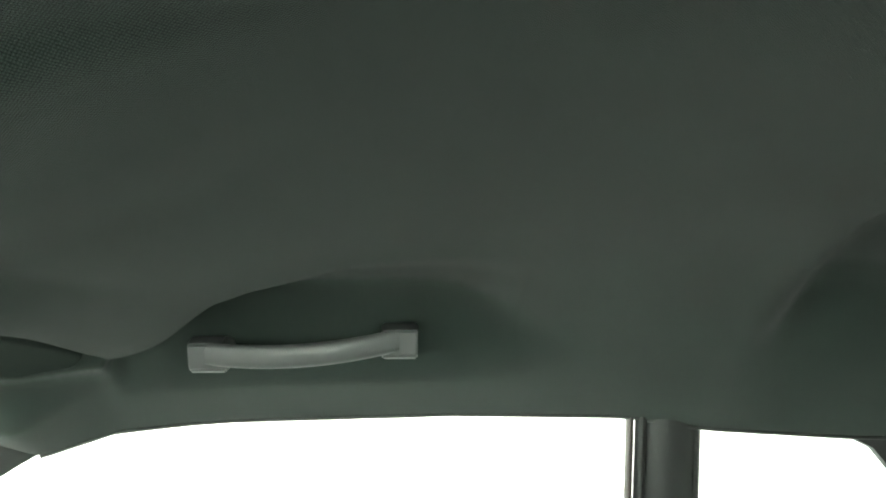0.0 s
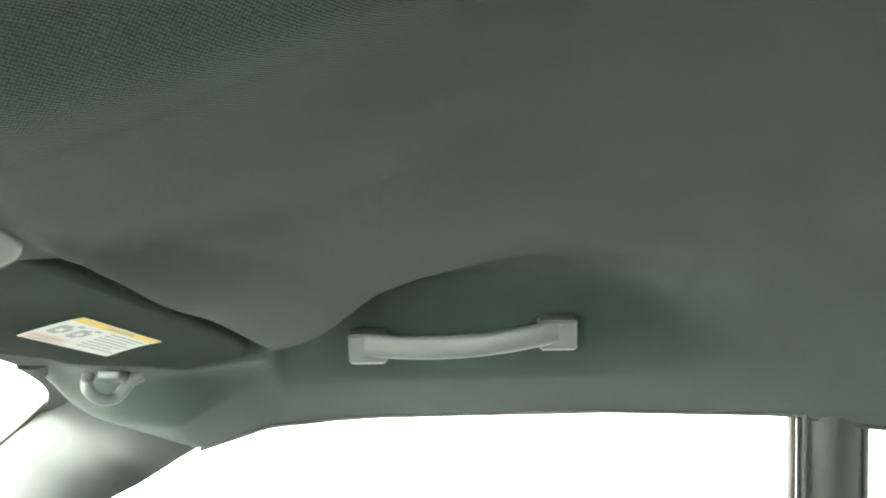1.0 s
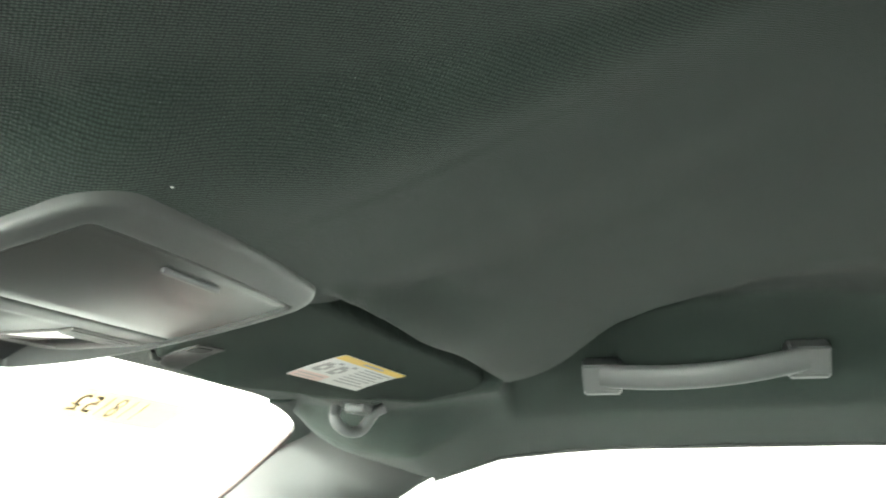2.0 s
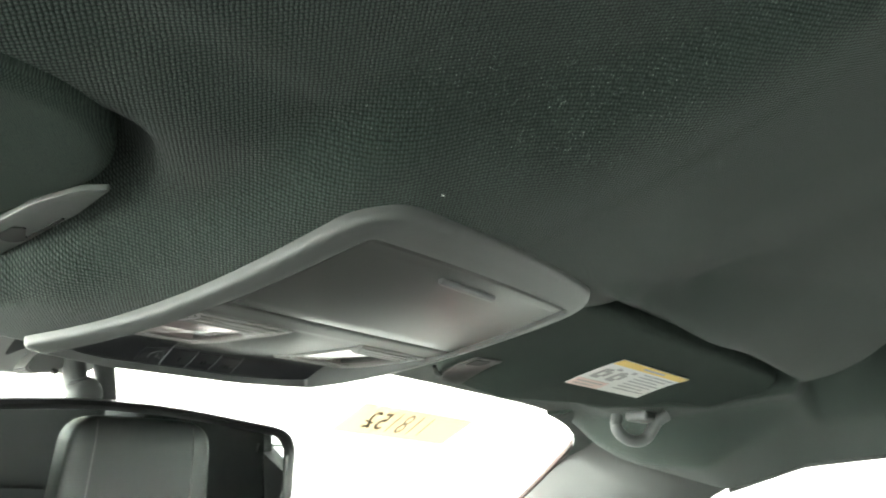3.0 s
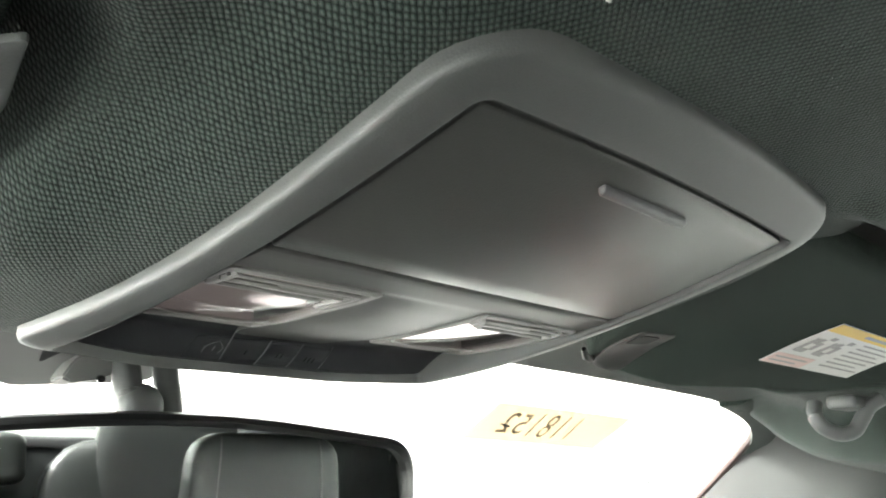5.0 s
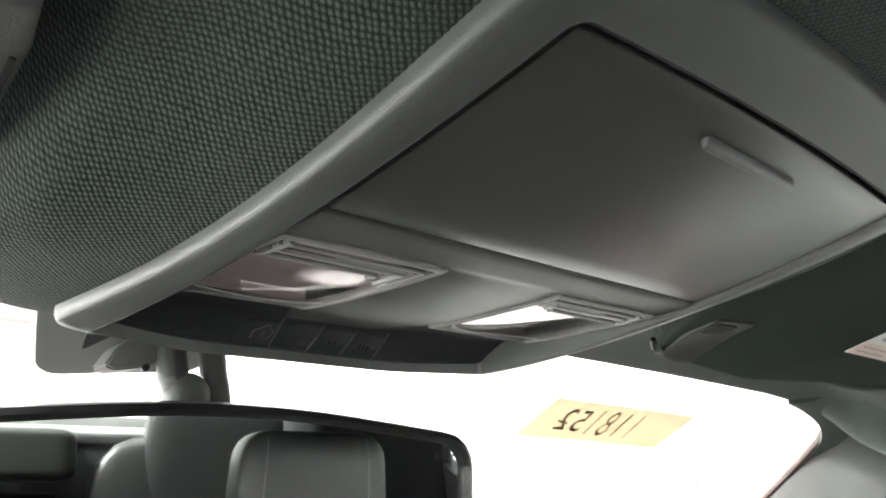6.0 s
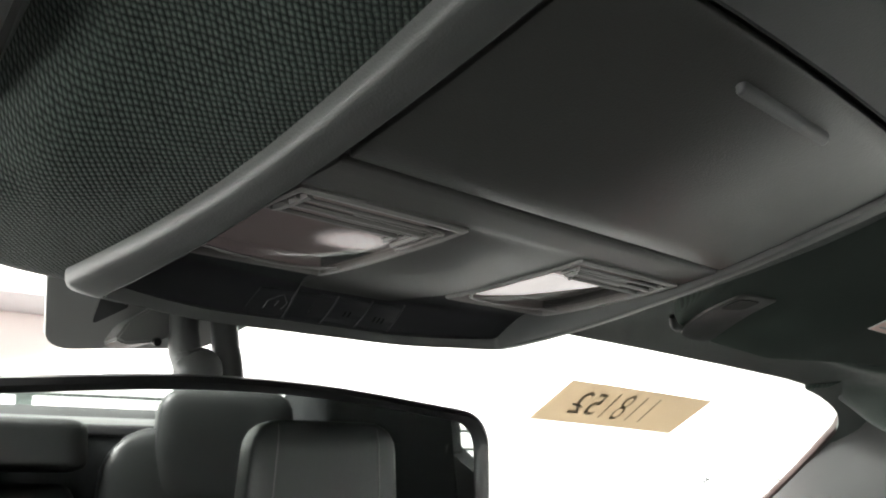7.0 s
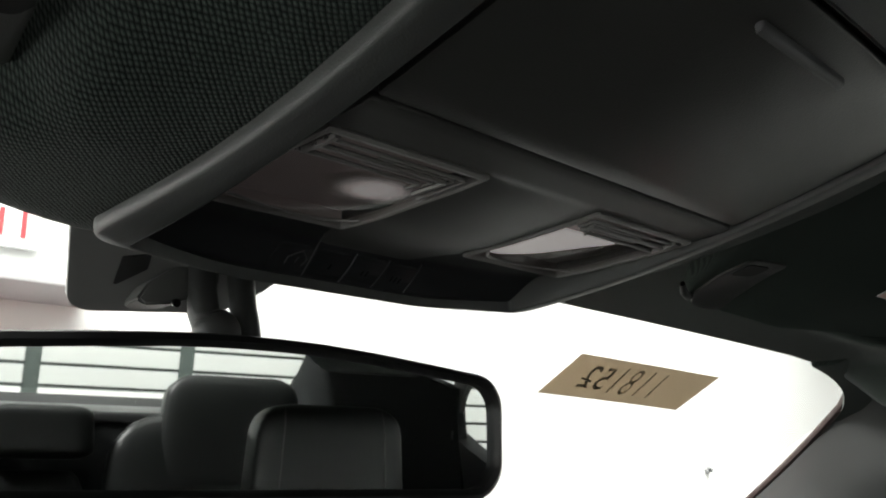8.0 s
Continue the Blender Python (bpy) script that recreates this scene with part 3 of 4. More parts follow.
def map_lamp(root, sgn):
    """Clear lens with a frosted rim and nested ribs, and a tray behind it."""
    def quad(x0, x1, x2, x3, y0, y1, r=0.001):
        """Outline with its rear edge from x0 to x1 at y0 and its front edge from x3 to x2 at y1."""
        return rounded([(sgn * x0, y0, r), (sgn * x1, y0, r), (sgn * x2, y1, r), (sgn * x3, y1, r)], 4, 6)

    def lens_z(x, y):
        return panel_z(x, y) - 0.0002
    lamp = part("map_lamp", slab(quad(0.0262, 0.0805, 0.0845, 0.0288, 0.2895, 0.3550), 0.0010, 0.0003, lens_z), M_LENS, root, "clear ribbed map lamp lens")
    lamp.visible_shadow = False

    def rib(name, pts, w, mat=M_RIM):
        rows = flowing([(sgn * x, y, lens_z(x, y) - 0.0003) for x, y in pts], 3)
        part(name, tube(rows, w, 6), mat, lamp).visible_shadow = False

    def frame_ring(name, o, n, label, lift=0.0):
        rows = [[(p.lerp(q, f).x, p.lerp(q, f).y, lens_z(*p.lerp(q, f)) + dz) for f, dz in ((0, 0.002), (0, -0.0006 - lift), (0.4, -0.0011 - lift), (1, -0.0006), (1, 0.002))] for p, q in zip(o, n)]
        bm = from_grid(rows, close_u=True)
        bmesh.ops.recalc_face_normals(bm, faces=bm.faces[:])
        part(name, bm, M_RIM, lamp, label)
    frame_ring("lens_rim", quad(0.0255, 0.0812, 0.0850, 0.0280, 0.2888, 0.3552), quad(0.0276, 0.0794, 0.0840, 0.0290, 0.2916, 0.3546), "frosted lens rim")
    # nested chevrons at the rear, stepping inwards
    for y, x0, x1, down, w in ((0.2946, 0.0300, 0.079, 0.0200, 0.0006), (0.2966, 0.0325, 0.060, 0.0060, 0.0004), (0.2988, 0.0340, 0.079, 0.0130, 0.0009), (0.3012, 0.0365, 0.062, 0.0040, 0.0004), (0.3042, 0.0390, 0.080, 0.0050, 0.0007)):
        part("lens_rib", tube([(sgn * x, yy, lens_z(x, yy) - 0.0004) for x, yy in ((x1, y), ((x0 + x1) / 2, y + 0.0002), (x0 + 0.0004, y), (x0, y + 0.0006), (x0 + 0.0006, y + down * (1.0 if sgn < 0 else 0.35)))], w, 6), M_RIM, lamp).visible_shadow = False
    rib("lens_rib", [(0.0765, 0.2920), (0.0775, 0.2985), (0.0785, 0.3045)], 0.0012)
    rib("lens_rib", [(0.0800, 0.3440), (0.0650, 0.3490), (0.0480, 0.3512), (0.0360, 0.3490), (0.0305, 0.3430)], 0.0005)
    # left lamp's spill is added as a glow of the tray and its wall
    tray = slab(quad(0.0262, 0.0805, 0.0845, 0.0288, 0.2895, 0.3550), 0.002, 0.0, lambda x, y: panel_z(x, y) + 0.0052)
    part("lamp_tray", tray, M_GLOW if sgn < 0 else M_TRAY, lamp, "tray behind the lens, its lamp spill added as a faint glow" if sgn < 0 else "grey tray behind the lens")
    wall = from_grid([[(sgn * x, 0.3549, lens_z(x, 0.3549) + dz) for dz in (0.0014, 0.0035, 0.0056)] for x in np.linspace(0.0288, 0.0845, 8)])
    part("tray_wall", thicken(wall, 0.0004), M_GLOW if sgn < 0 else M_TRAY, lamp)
    if sgn < 0:
        rows = []
        for a in np.linspace(0, 2 * math.pi, 33):
            rows.append([(CELL_X + 0.0175 * f * math.cos(a), CELL_Y + 0.0125 * f * math.sin(a), 1.3462 + 0.0008 * f * f) for f in np.linspace(0.02, 1, 9)])
        bm = from_grid(rows)
        bmesh.ops.recalc_face_normals(bm, faces=bm.faces[:])
        part("lens_glow", bm, M_CELL, lamp, "lit honeycomb lamp cell")
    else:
        # the window's reflection in this lens is put in as a glowing pane
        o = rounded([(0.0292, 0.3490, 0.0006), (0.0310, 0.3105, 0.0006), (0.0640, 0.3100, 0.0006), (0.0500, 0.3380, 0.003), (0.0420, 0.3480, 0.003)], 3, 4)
        part("lens_glow", slab(o, 0.0008, 0.0, lambda x, y: panel_z(x, y) + 0.0012), M_PANE, lamp, "white pane glowing in place of a window's reflection")


def overhead_console():
    root = empty("overhead_console", "grey plastic overhead console set in the headliner, closed compartment", "overhead console")
    console_bezel(root)
    console_door(root)
    console_panel(root)
    console_switches(root)
    map_lamp(root, -1)
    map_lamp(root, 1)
    return root


overhead_console()


# ---- sun visors ----
def visor_z(x, y):
    """Underside of a folded visor; the passenger's hangs lower towards its outer end."""
    d = y - 0.193
    if x < 0:
        return 1.3745 - 0.04 * d - 0.15 * d * d
    r = float(smooth01((x - 0.20) / 0.065))
    f = d * d if d < 0.1 else 0.01 + 0.06 * (d - 0.1)
    return 1.3670 - 0.06 * d - (0.15 + 1.25 * r) * f - 1.2 * max(0.0, x - 0.46) ** 2


def sun_visor(side):
    root = empty("sun_visor", "dark grey cloth sun visor folded up, white and yellow warning label" if side > 0 else "dark grey cloth sun visor folded up against the headliner", "sun visor", group="front sun visors")
    if side > 0:
        pts = rounded([(0.103, 0.1995, 0.005), (0.513, 0.1932, 0.032), (0.554, 0.220, 0.030), (0.545, 0.272, 0.025), (0.480, 0.2885, 0.02), (0.445, 0.318, 0.02),
                       (0.38, 0.328, 0.05), (0.25, 0.350, 0.03), (0.214, 0.371, 0.012), (0.188, 0.350, 0.02), (0.143, 0.297, 0.02)], 8, 8)
    else:
        pts = rounded([(0.147, 0.216, 0.050), (0.526, 0.212, 0.040), (0.534, 0.290, 0.045), (0.470, 0.322, 0.03), (0.25, 0.352, 0.02), (0.160, 0.346, 0.015)], 10, 10)
    pts = [Vector((side * p.x, p.y)) for p in pts]
    bm = slab(pts, 0.011 if side > 0 else 0.013, 0.005, lambda x, y: visor_z(x, y), 0.012, 4, 0.02)
    part("visor_body", bm, M_VISOR, root)
    # inner clip: plate, dark slab painted as its open slot's shade, and tab
    def plate_z(x, y):
        return visor_z(x, y) - 0.0012
    if side > 0:
        br = rounded([(0.1755, 0.3110, 0.004), (0.2030, 0.3070, 0.004), (0.2110, 0.3250, 0.010), (0.2290, 0.3620, 0.008), (0.2150, 0.3680, 0.006), (0.2040, 0.3590, 0.008), (0.1860, 0.3350, 0.010)], 5, 4)
        slot = rounded([(0.1875, 0.3290, 0.002), (0.1800, 0.3150, 0.002), (0.1950, 0.3125, 0.002), (0.2010, 0.3250, 0.003)], 4, 3)
        tab = [(0.190, 0.357, 0.003), (0.196, 0.360, 0.000), (0.204, 0.363, 0.000), (0.210, 0.364, 0.002)]
    else:
        plate_z = lambda x, y: visor_z(x, y) - 0.0020
        br = rounded([(-0.1495, 0.2540, 0.001), (-0.1560, 0.2620, 0.01), (-0.1592, 0.2850, 0.03), (-0.1570, 0.3200, 0.03), (-0.1500, 0.3460, 0.01), (-0.1370, 0.3480, 0.004), (-0.1405, 0.3110, 0.03), (-0.1430, 0.2830, 0.03)], 6, 6)
        slot = rounded([(-0.1454, 0.2885, 0.0004), (-0.1440, 0.2885, 0.0004), (-0.1405, 0.3170, 0.0006), (-0.1440, 0.3260, 0.004), (-0.1515, 0.3200, 0.004), (-0.1520, 0.3080, 0.002), (-0.1480, 0.3060, 0.001), (-0.1424, 0.3160, 0.0004)], 5, 3)
        tab = []
    part("clip_plate", slab(br, 0.004 if side > 0 else 0.002, 0.0007, plate_z, 0.006, 2, 0.006), M_PLATE if side > 0 else M_CLIP, root, "grey plastic clip plate")
    part("clip_slot", slab(slot, 0.003, 0.0, lambda x, y: plate_z(x, y) - 0.0005, 0.005, 1, 0.005), M_HOLE, root)
    if tab:
        part("clip_tab", tube([(x, y, plate_z(x, y) + d) for x, y, d in tab], [0.0015, 0.0022, 0.0022, 0.0015]), M_PLATE, root)
    # outer pivot: a mount and a hanging elbow
    z = visor_z(0.49, 0.33)
    part("pivot_mount", box(0.045, 0.022, 0.010, 0.004, (side * 0.497, 0.318, z - 0.003)), M_HANDLE, root)
    loop = [(side * (0.474 + 0.004), 0.338, z - 0.002), (side * 0.474, 0.338, z - 0.012), (side * 0.478, 0.334, z - 0.021), (side * 0.487, 0.326, z - 0.026),
            (side * 0.496, 0.318, z - 0.024), (side * 0.500, 0.312, z - 0.015), (side * 0.503, 0.306, z - 0.006), (side * 0.508, 0.298, z - 0.001)]
    part("pivot_elbow", tube(flowing(loop), 0.0058, 14), M_HANDLE, root, "grey plastic pivot elbow")
    if side > 0:
        def on(x, y, d):
            return (x, y, visor_z(x, y) - d)
        def tag(name, x0, y0, x1, y1, d, mat, parent):
            bm = from_grid([[on(x, y, d) for y in np.linspace(y0, y1, 6)] for x in (x0, (x0 + x1) / 2, x1)])
            return part(name, thicken(bm, 0.0003), mat, parent, smooth=False)
        lab = tag("warning_label", 0.262, 0.2415, 0.406, 0.2895, 0.0005, M_PAPER, root)
        lab["label"] = "white warning label with yellow band"
        tag("label_band", 0.262, 0.2415, 0.406, 0.2500, 0.0009, M_YELLOW, lab)
        tag("label_field", 0.263, 0.278, 0.318, 0.2888, 0.0009, M_PINK, lab)
        tag("text_bar", 0.312, 0.2445, 0.356, 0.2470, 0.0011, M_INK, lab)
        for k in range(7):
            tag("text_bar", 0.334, 0.2535 + 0.0046 * k, 0.399 - 0.007 * (k % 3), 0.2546 + 0.0046 * k, 0.0009, M_INK, lab)
        for k in range(2):
            tag("text_bar", 0.267, 0.2808 + 0.0040 * k, 0.312 - 0.009 * k, 0.2818 + 0.0040 * k, 0.0011, M_INK, lab)
        # two seats with riders' safety pictures, as plain blocks
        for x in (0.270, 0.298):
            for dx, y, sx, sy in ((0.003, 0.2660, 0.0045, 0.0150), (0.0095, 0.2720, 0.0110, 0.0040), (0.0100, 0.2610, 0.0060, 0.0060), (0.0170, 0.2660, 0.0050, 0.0080), (0.0190, 0.2560, 0.0070, 0.0030)):
                tag("pictogram", x + dx - sx / 2, y - sy / 2, x + dx + sx / 2, y + sy / 2, 0.0009, M_INK, lab)
    return root


sun_visor(1)
sun_visor(-1)


# ---- grab handle ----
def grab_handle():
    root = empty("grab_handle", "grey plastic grab handle with square end caps below the headliner", "grab handle")
    ys = np.linspace(0.080, -0.115, 30)
    rows = []
    for y in ys:
        f = (y + 0.0175) / 0.0975
        sag = 1 - f * f
        c = Vector((0.532 - 0.012 * sag, y, 1.3700 - 0.010 * sag + 0.012 * (0.08 - y) / 0.195))
        row = []
        for k in range(16):
            w = 2 * math.pi * k / 16
            a, b = math.cos(w), math.sin(w)
            a, b = (abs(a) ** 0.7) * (1 if a > 0 else -1), (abs(b) ** 0.7) * (1 if b > 0 else -1)
            row.append(c + Vector((0.008 * a + 0.003 * -b, 0, 0.0115 * b)))
        rows.append(row + row[:1])
    bm = from_grid(rows)
    bmesh.ops.remove_doubles(bm, verts=bm.verts[:], dist=1e-6)
    bmesh.ops.recalc_face_normals(bm, faces=bm.faces[:])
    part("grip", bm, M_HANDLE, root)
    for y, z in ((0.0785, 1.352), (-0.1155, 1.364)):
        # section of a cap: lower face, fold, upper face slanting back to the hollow
        sect = [(0.545, -0.001), (0.534, 0.001), (0.521, 0.026), (0.538, 0.036), (0.585, 0.040), (0.605, 0.018)]
        bm = bmesh.new()
        ends = [[bm.verts.new((x, y + d * 0.0185, z + dz)) for x, dz in sect] for d in (-1, 1)]
        for k in range(len(sect)):
            n = (k + 1) % len(sect)
            bm.faces.new((ends[0][k], ends[0][n], ends[1][n], ends[1][k]))
        bm.faces.new(ends[0])
        bm.faces.new(ends[1][::-1])
        bmesh.ops.recalc_face_normals(bm, faces=bm.faces[:])
        bmesh.ops.bevel(bm, geom=bm.edges[:], offset=0.0022, segments=3, affect="EDGES")
        part("end_cap", bm, M_HANDLE, root)
    return root


grab_handle()


# ---- pillars and seals ----
def lerp(a, b, f):
    return [p + (q - p) * f for p, q in zip(a, b)]


def a_pillar(side):
    root = empty("a_pillar_trim", "grey plastic windscreen pillar trim", "pillar trim", kind="structure")
    rows = []
    seal = []
    for i in range(25):
        s = i / 24
        t = 0.64 * s - 0.03
        u = min(t, 0.33)
        tuck = min(1.0, max(0.0, (t - 0.012) / 0.06))
        w = Vector((0.628 + 0.72 * u - 1.0 * u * u, 0.438 + t, 1.336 - 0.62 * t + 0.10 * t * t))
        d = Vector((0.668 + 0.22 * t, 0.288 + t, 1.266 - 0.46 * t))
        row = []
        for j in range(11):
            f = j / 10
            p = w.lerp(d, f) + Vector((-0.020, -0.020, -0.006)) * math.sin(math.pi * f) ** 0.9 * tuck + Vector((0.010, 0.004, 0.006)) * (1 - tuck)
            row.append((side * p.x, p.y, p.z))
        rows.append(row)
        seal.append((side * (w.x - 0.001), w.y + 0.003, w.z + 0.001 + 0.01 * (t < 0)))
    part("trim", thicken(from_grid(rows), 0.003), M_TRIM, root)
    part("seal", tube(seal, 0.004, 8), M_RUBBER, root)
    # rounded upper corner between the header and the pillar
    a, b, c = Vector((0.525, 0.4375, 1.352)), Vector((0.630, 0.440, 1.338)), Vector((0.6560, 0.478, 1.313))
    rows = []
    for i in range(13):
        f = i / 12
        p = a * (1 - f) ** 2 + b * 2 * f * (1 - f) + c * f * f
        o = (a.lerp(b, min(1, 2 * f)) if f < 0.5 else b.lerp(c, 2 * f - 1)) + Vector((0.014, -0.030, 0.006))
        rows.append([Vector((side * q.x, q.y, q.z)) for q in (p, p.lerp(o, 0.5) + Vector((0, 0, -0.003)), o)])
    part("corner_trim", thicken(from_grid(rows), 0.004), M_CLOTH, root)
    return root


def b_pillar(side):
    root = empty("b_pillar_trim", "grey plastic door pillar trim with rubber seals", "pillar trim", kind="structure")
    def sheet(y0, y1, dx, bulge, n=9):
        rows = []
        for i in range(13):
            s = i / 12
            z = 1.302 - 0.42 * s
            row = []
            for j in range(n):
                f = j / (n - 1)
                y = y0 + (y1 - y0) * f + 0.01 * s
                row.append((side * (0.682 + 0.10 * s + dx - bulge * math.sin(math.pi * f) ** 0.6), y, z))
            rows.append(row)
        return rows
    part("trim", thicken(from_grid(sheet(-0.410, -0.470, 0.006, 0.012)), 0.004), M_TRIM, root)
    part("seal", thicken(from_grid(sheet(-0.386, -0.396, 0.004, 0.010)), 0.003), M_RUBBER, root)
    part("door_edge", thicken(from_grid(sheet(-0.397, -0.411, 0.004, 0.012)), 0.003), M_TRIM, root)
    part("rear_seal", thicken(from_grid(sheet(-0.469, -0.478, 0.004, 0.008)), 0.003), M_TRIM, root)
    return root


def rail_seal(side):
    pts = [(side * np.interp(y, RAIL_Y, RAIL_X), y, np.interp(y, RAIL_Y, RAIL_Z)) for y in np.linspace(-1.25, 0.29, 60)]
    return tagged(part("trim_door_seal", tube(pts, 0.0028, 8), M_SEAL), "black rubber seal along the door opening", "seal", kind="structure")


for side in (1, -1):
    a_pillar(side)
    b_pillar(side)
    rail_seal(side)


# ---- glass ----
def ws_point(x, s):
    """The windscreen, s metres down its slope from the top edge."""
    y = 0.472 - 0.042 * (x / 0.6) ** 2 + s * math.cos(radians(28))
    z = 1.370 - 0.024 * (x / 0.6) ** 2 - s * math.sin(radians(28))
    return (x, y, z)


def windshield():
    rows = [[ws_point(x * (1 + 0.12 * s / 0.8), s) for s in np.linspace(-0.01, 0.8, 20)] for x in np.linspace(-0.64, 0.64, 41)]
    ob = tagged(part("window_windshield", from_grid(rows), M_GLASS), "clear curved windshield glass", "windshield", kind="structure")
    ob.visible_shadow = False


windshield()


def side_glass(side, y0, y1):
    rows = []
    for y in np.linspace(y0, y1, 12):
        zt = np.interp(y, RAIL_Y, RAIL_Z) + 0.01 if y < 0.3 else 1.267 - 0.47 * (y - 0.29)
        zt = max(zt, 0.93)
        rows.append([(side * (0.70 + 0.10 * f), y, zt + (0.92 - zt) * f) for f in np.linspace(0, 1, 6)])
    ob = tagged(part("window_door", from_grid(rows), M_GLASS), "clear door window glass", "car window", kind="structure")
    ob.visible_shadow = False


for side in (1, -1):
    side_glass(side, -0.40, 0.95)
    side_glass(side, -1.15, -0.46)


# ---- rear-view mirror ----
def rear_view_mirror():
    m = Matrix.Translation((0.0, 0.440, 1.2885)) @ Euler((radians(5.3), radians(1.4), radians(-8.5))).to_matrix().to_4x4()
    root = empty("rear_view_mirror", "black framed rear-view mirror on a stalk below the console", "rear-view mirror", m)
    # local: x along the mirror, z up, glass faces -y
    def loop(w, h, r):
        return rounded([(-w, -h, r), (w, -h, r), (w - 0.003, h - 0.008, r), (0, h + 0.003, 0.6), (-w + 0.003, h - 0.008, r)], 8, 10)
    rings = [(0.1155, 0.0275, 0.013, 0.002), (0.1160, 0.0280, 0.014, -0.002), (0.1180, 0.0300, 0.015, -0.004), (0.1205, 0.0325, 0.017, -0.002), (0.1215, 0.0335, 0.018, 0.006),
             (0.119, 0.032, 0.017, 0.016), (0.105, 0.025, 0.014, 0.028), (0.075, 0.014, 0.010, 0.034)]
    loops = [[(p.x, y, p.y) for p in loop(w, h, r)] for w, h, r, y in rings]
    rows = [list(c) for c in zip(*loops)]
    bm = from_grid(rows, close_u=True)
    bm.verts.ensure_lookup_table()
    n = len(rings)
    bm.faces.new([bm.verts[i * n + n - 1] for i in range(len(rows))])
    bmesh.ops.recalc_face_normals(bm, faces=bm.faces[:])
    part("housing", bm, M_BLACK, root)
    bm = bmesh.new()
    bm.faces.new([bm.verts.new((p.x, 0.0012, p.y)) for p in loop(0.1158, 0.0278, 0.0135)])
    r = bmesh.ops.extrude_face_region(bm, geom=bm.faces[:])
    for v in r["geom"]:
        if isinstance(v, bmesh.types.BMVert):
            v.co.y += 0.002
    bmesh.ops.recalc_face_normals(bm, faces=bm.faces[:])
    part("mirror_glass", bm, M_MIRROR, root, "silvered mirror glass", smooth=False)
    inv = m.inverted()
    def L(p):
        return inv @ Vector(p)
    bm = bmesh.new()
    bmesh.ops.create_uvsphere(bm, u_segments=20, v_segments=12, radius=0.0105)
    for v in bm.verts:
        v.co = v.co + L((-0.0115, 0.468, 1.3275))
    part("ball_joint", bm, M_GREY, root)
    part("stalk", tube([L((-0.0150, 0.470, 1.3290)), L((-0.0165, 0.471, 1.3360)), L((-0.0168, 0.473, 1.3450)), L((-0.0168, 0.476, 1.3580))], [0.0062, 0.0070, 0.0066, 0.0072], 16), M_GREY, root)
    part("collar", tube([L((-0.0140, 0.470, 1.3335)), L((-0.0146, 0.470, 1.3360))], [0.0082, 0.0080], 16), M_BLACK, root)
    part("cable_sleeve", tube(flowing([L((0.0048, 0.466, 1.300)), L((0.0040, 0.469, 1.328)), L((0.0028, 0.471, 1.340)), L((0.0032, 0.475, 1.356))], 4), 0.0062, 14), M_GREY, root)
    return root


rear_view_mirror()


def sensor_housing():
    root = empty("sensor_housing", "grey plastic sensor housing behind the mirror on the windshield", "sensor housing")
    o = rounded([(-0.086, 0.445, 0.006), (0.036, 0.445, 0.006), (0.020, 0.484, 0.010), (0.006, 0.501, 0.012), (-0.062, 0.510, 0.014)], 6, 6)
    def z(x, y):
        return ws_point(x, (y - 0.472) / math.cos(radians(28)))[2] - 0.012
    part("cover", slab(o, 0.009, 0.002, z), M_COVER, root)
    # mirror foot: a tapering arm that grips the stalk
    ring = [(-0.0460, 1.3392), (-0.0412, 1.3470), (-0.0290, 1.3560), (-0.0080, 1.3590), (-0.0085, 1.3500), (-0.0230, 1.3420), (-0.0300, 1.3392), (-0.0420, 1.3372)]
    bm = bmesh.new()
    ends = [[bm.verts.new((x, y, zz)) for x, zz in ring] for y in (0.4735, 0.4880)]
    for k in range(len(ring)):
        n = (k + 1) % len(ring)
        bm.faces.new((ends[0][k], ends[0][n], ends[1][n], ends[1][k]))
    bm.faces.new(ends[0])
    bm.faces.new(ends[1][::-1])
    bmesh.ops.recalc_face_normals(bm, faces=bm.faces[:])
    bmesh.ops.bevel(bm, geom=bm.edges[:], offset=0.0010, segments=2, affect="EDGES")
    part("mount_foot", bm, M_COVER, root, "grey plastic mirror foot")
    part("foot_screw", tube([(-0.0285, 0.4745, 1.3400), (-0.0285, 0.4720, 1.3392)], 0.0018, 10), M_BLACK, root)
    o = rounded([(-0.0530, 0.474, 0.001), (-0.0420, 0.470, 0.001), (-0.0400, 0.478, 0.001), (-0.0500, 0.490, 0.001)], 4, 2)
    part("vent_slot", slab(o, 0.004, 0.0, lambda x, y: z(x, y) - 0.001), M_BLACK, root)
    return root


sensor_housing()


# ---- paper slip on the windshield ----
def thin_paper(name, dark, light):
    """Mottled paper that lets some of the light behind it through."""
    m, nt, p = material(name)
    N = nt.nodes
    no = N.new("ShaderNodeTexNoise")
    no.inputs["Scale"].default_value = 60
    ra = N.new("ShaderNodeMix")
    ra.data_type = "RGBA"
    ra.inputs[6].default_value = (*dark, 1)
    ra.inputs[7].default_value = (*light, 1)
    link(nt, no.outputs["Fac"], ra.inputs[0])
    link(nt, ra.outputs[2], p.inputs["Base Color"])
    p.inputs["Roughness"].default_value = 0.8
    tl = N.new("ShaderNodeBsdfTranslucent")
    link(nt, ra.outputs[2], tl.inputs[0])
    mx = N.new("ShaderNodeMixShader")
    mx.inputs[0].default_value = 0.46
    link(nt, p.outputs[0], mx.inputs[1])
    link(nt, tl.outputs[0], mx.inputs[2])
    link(nt, mx.outputs[0], N["Material Output"].inputs[0])
    return m


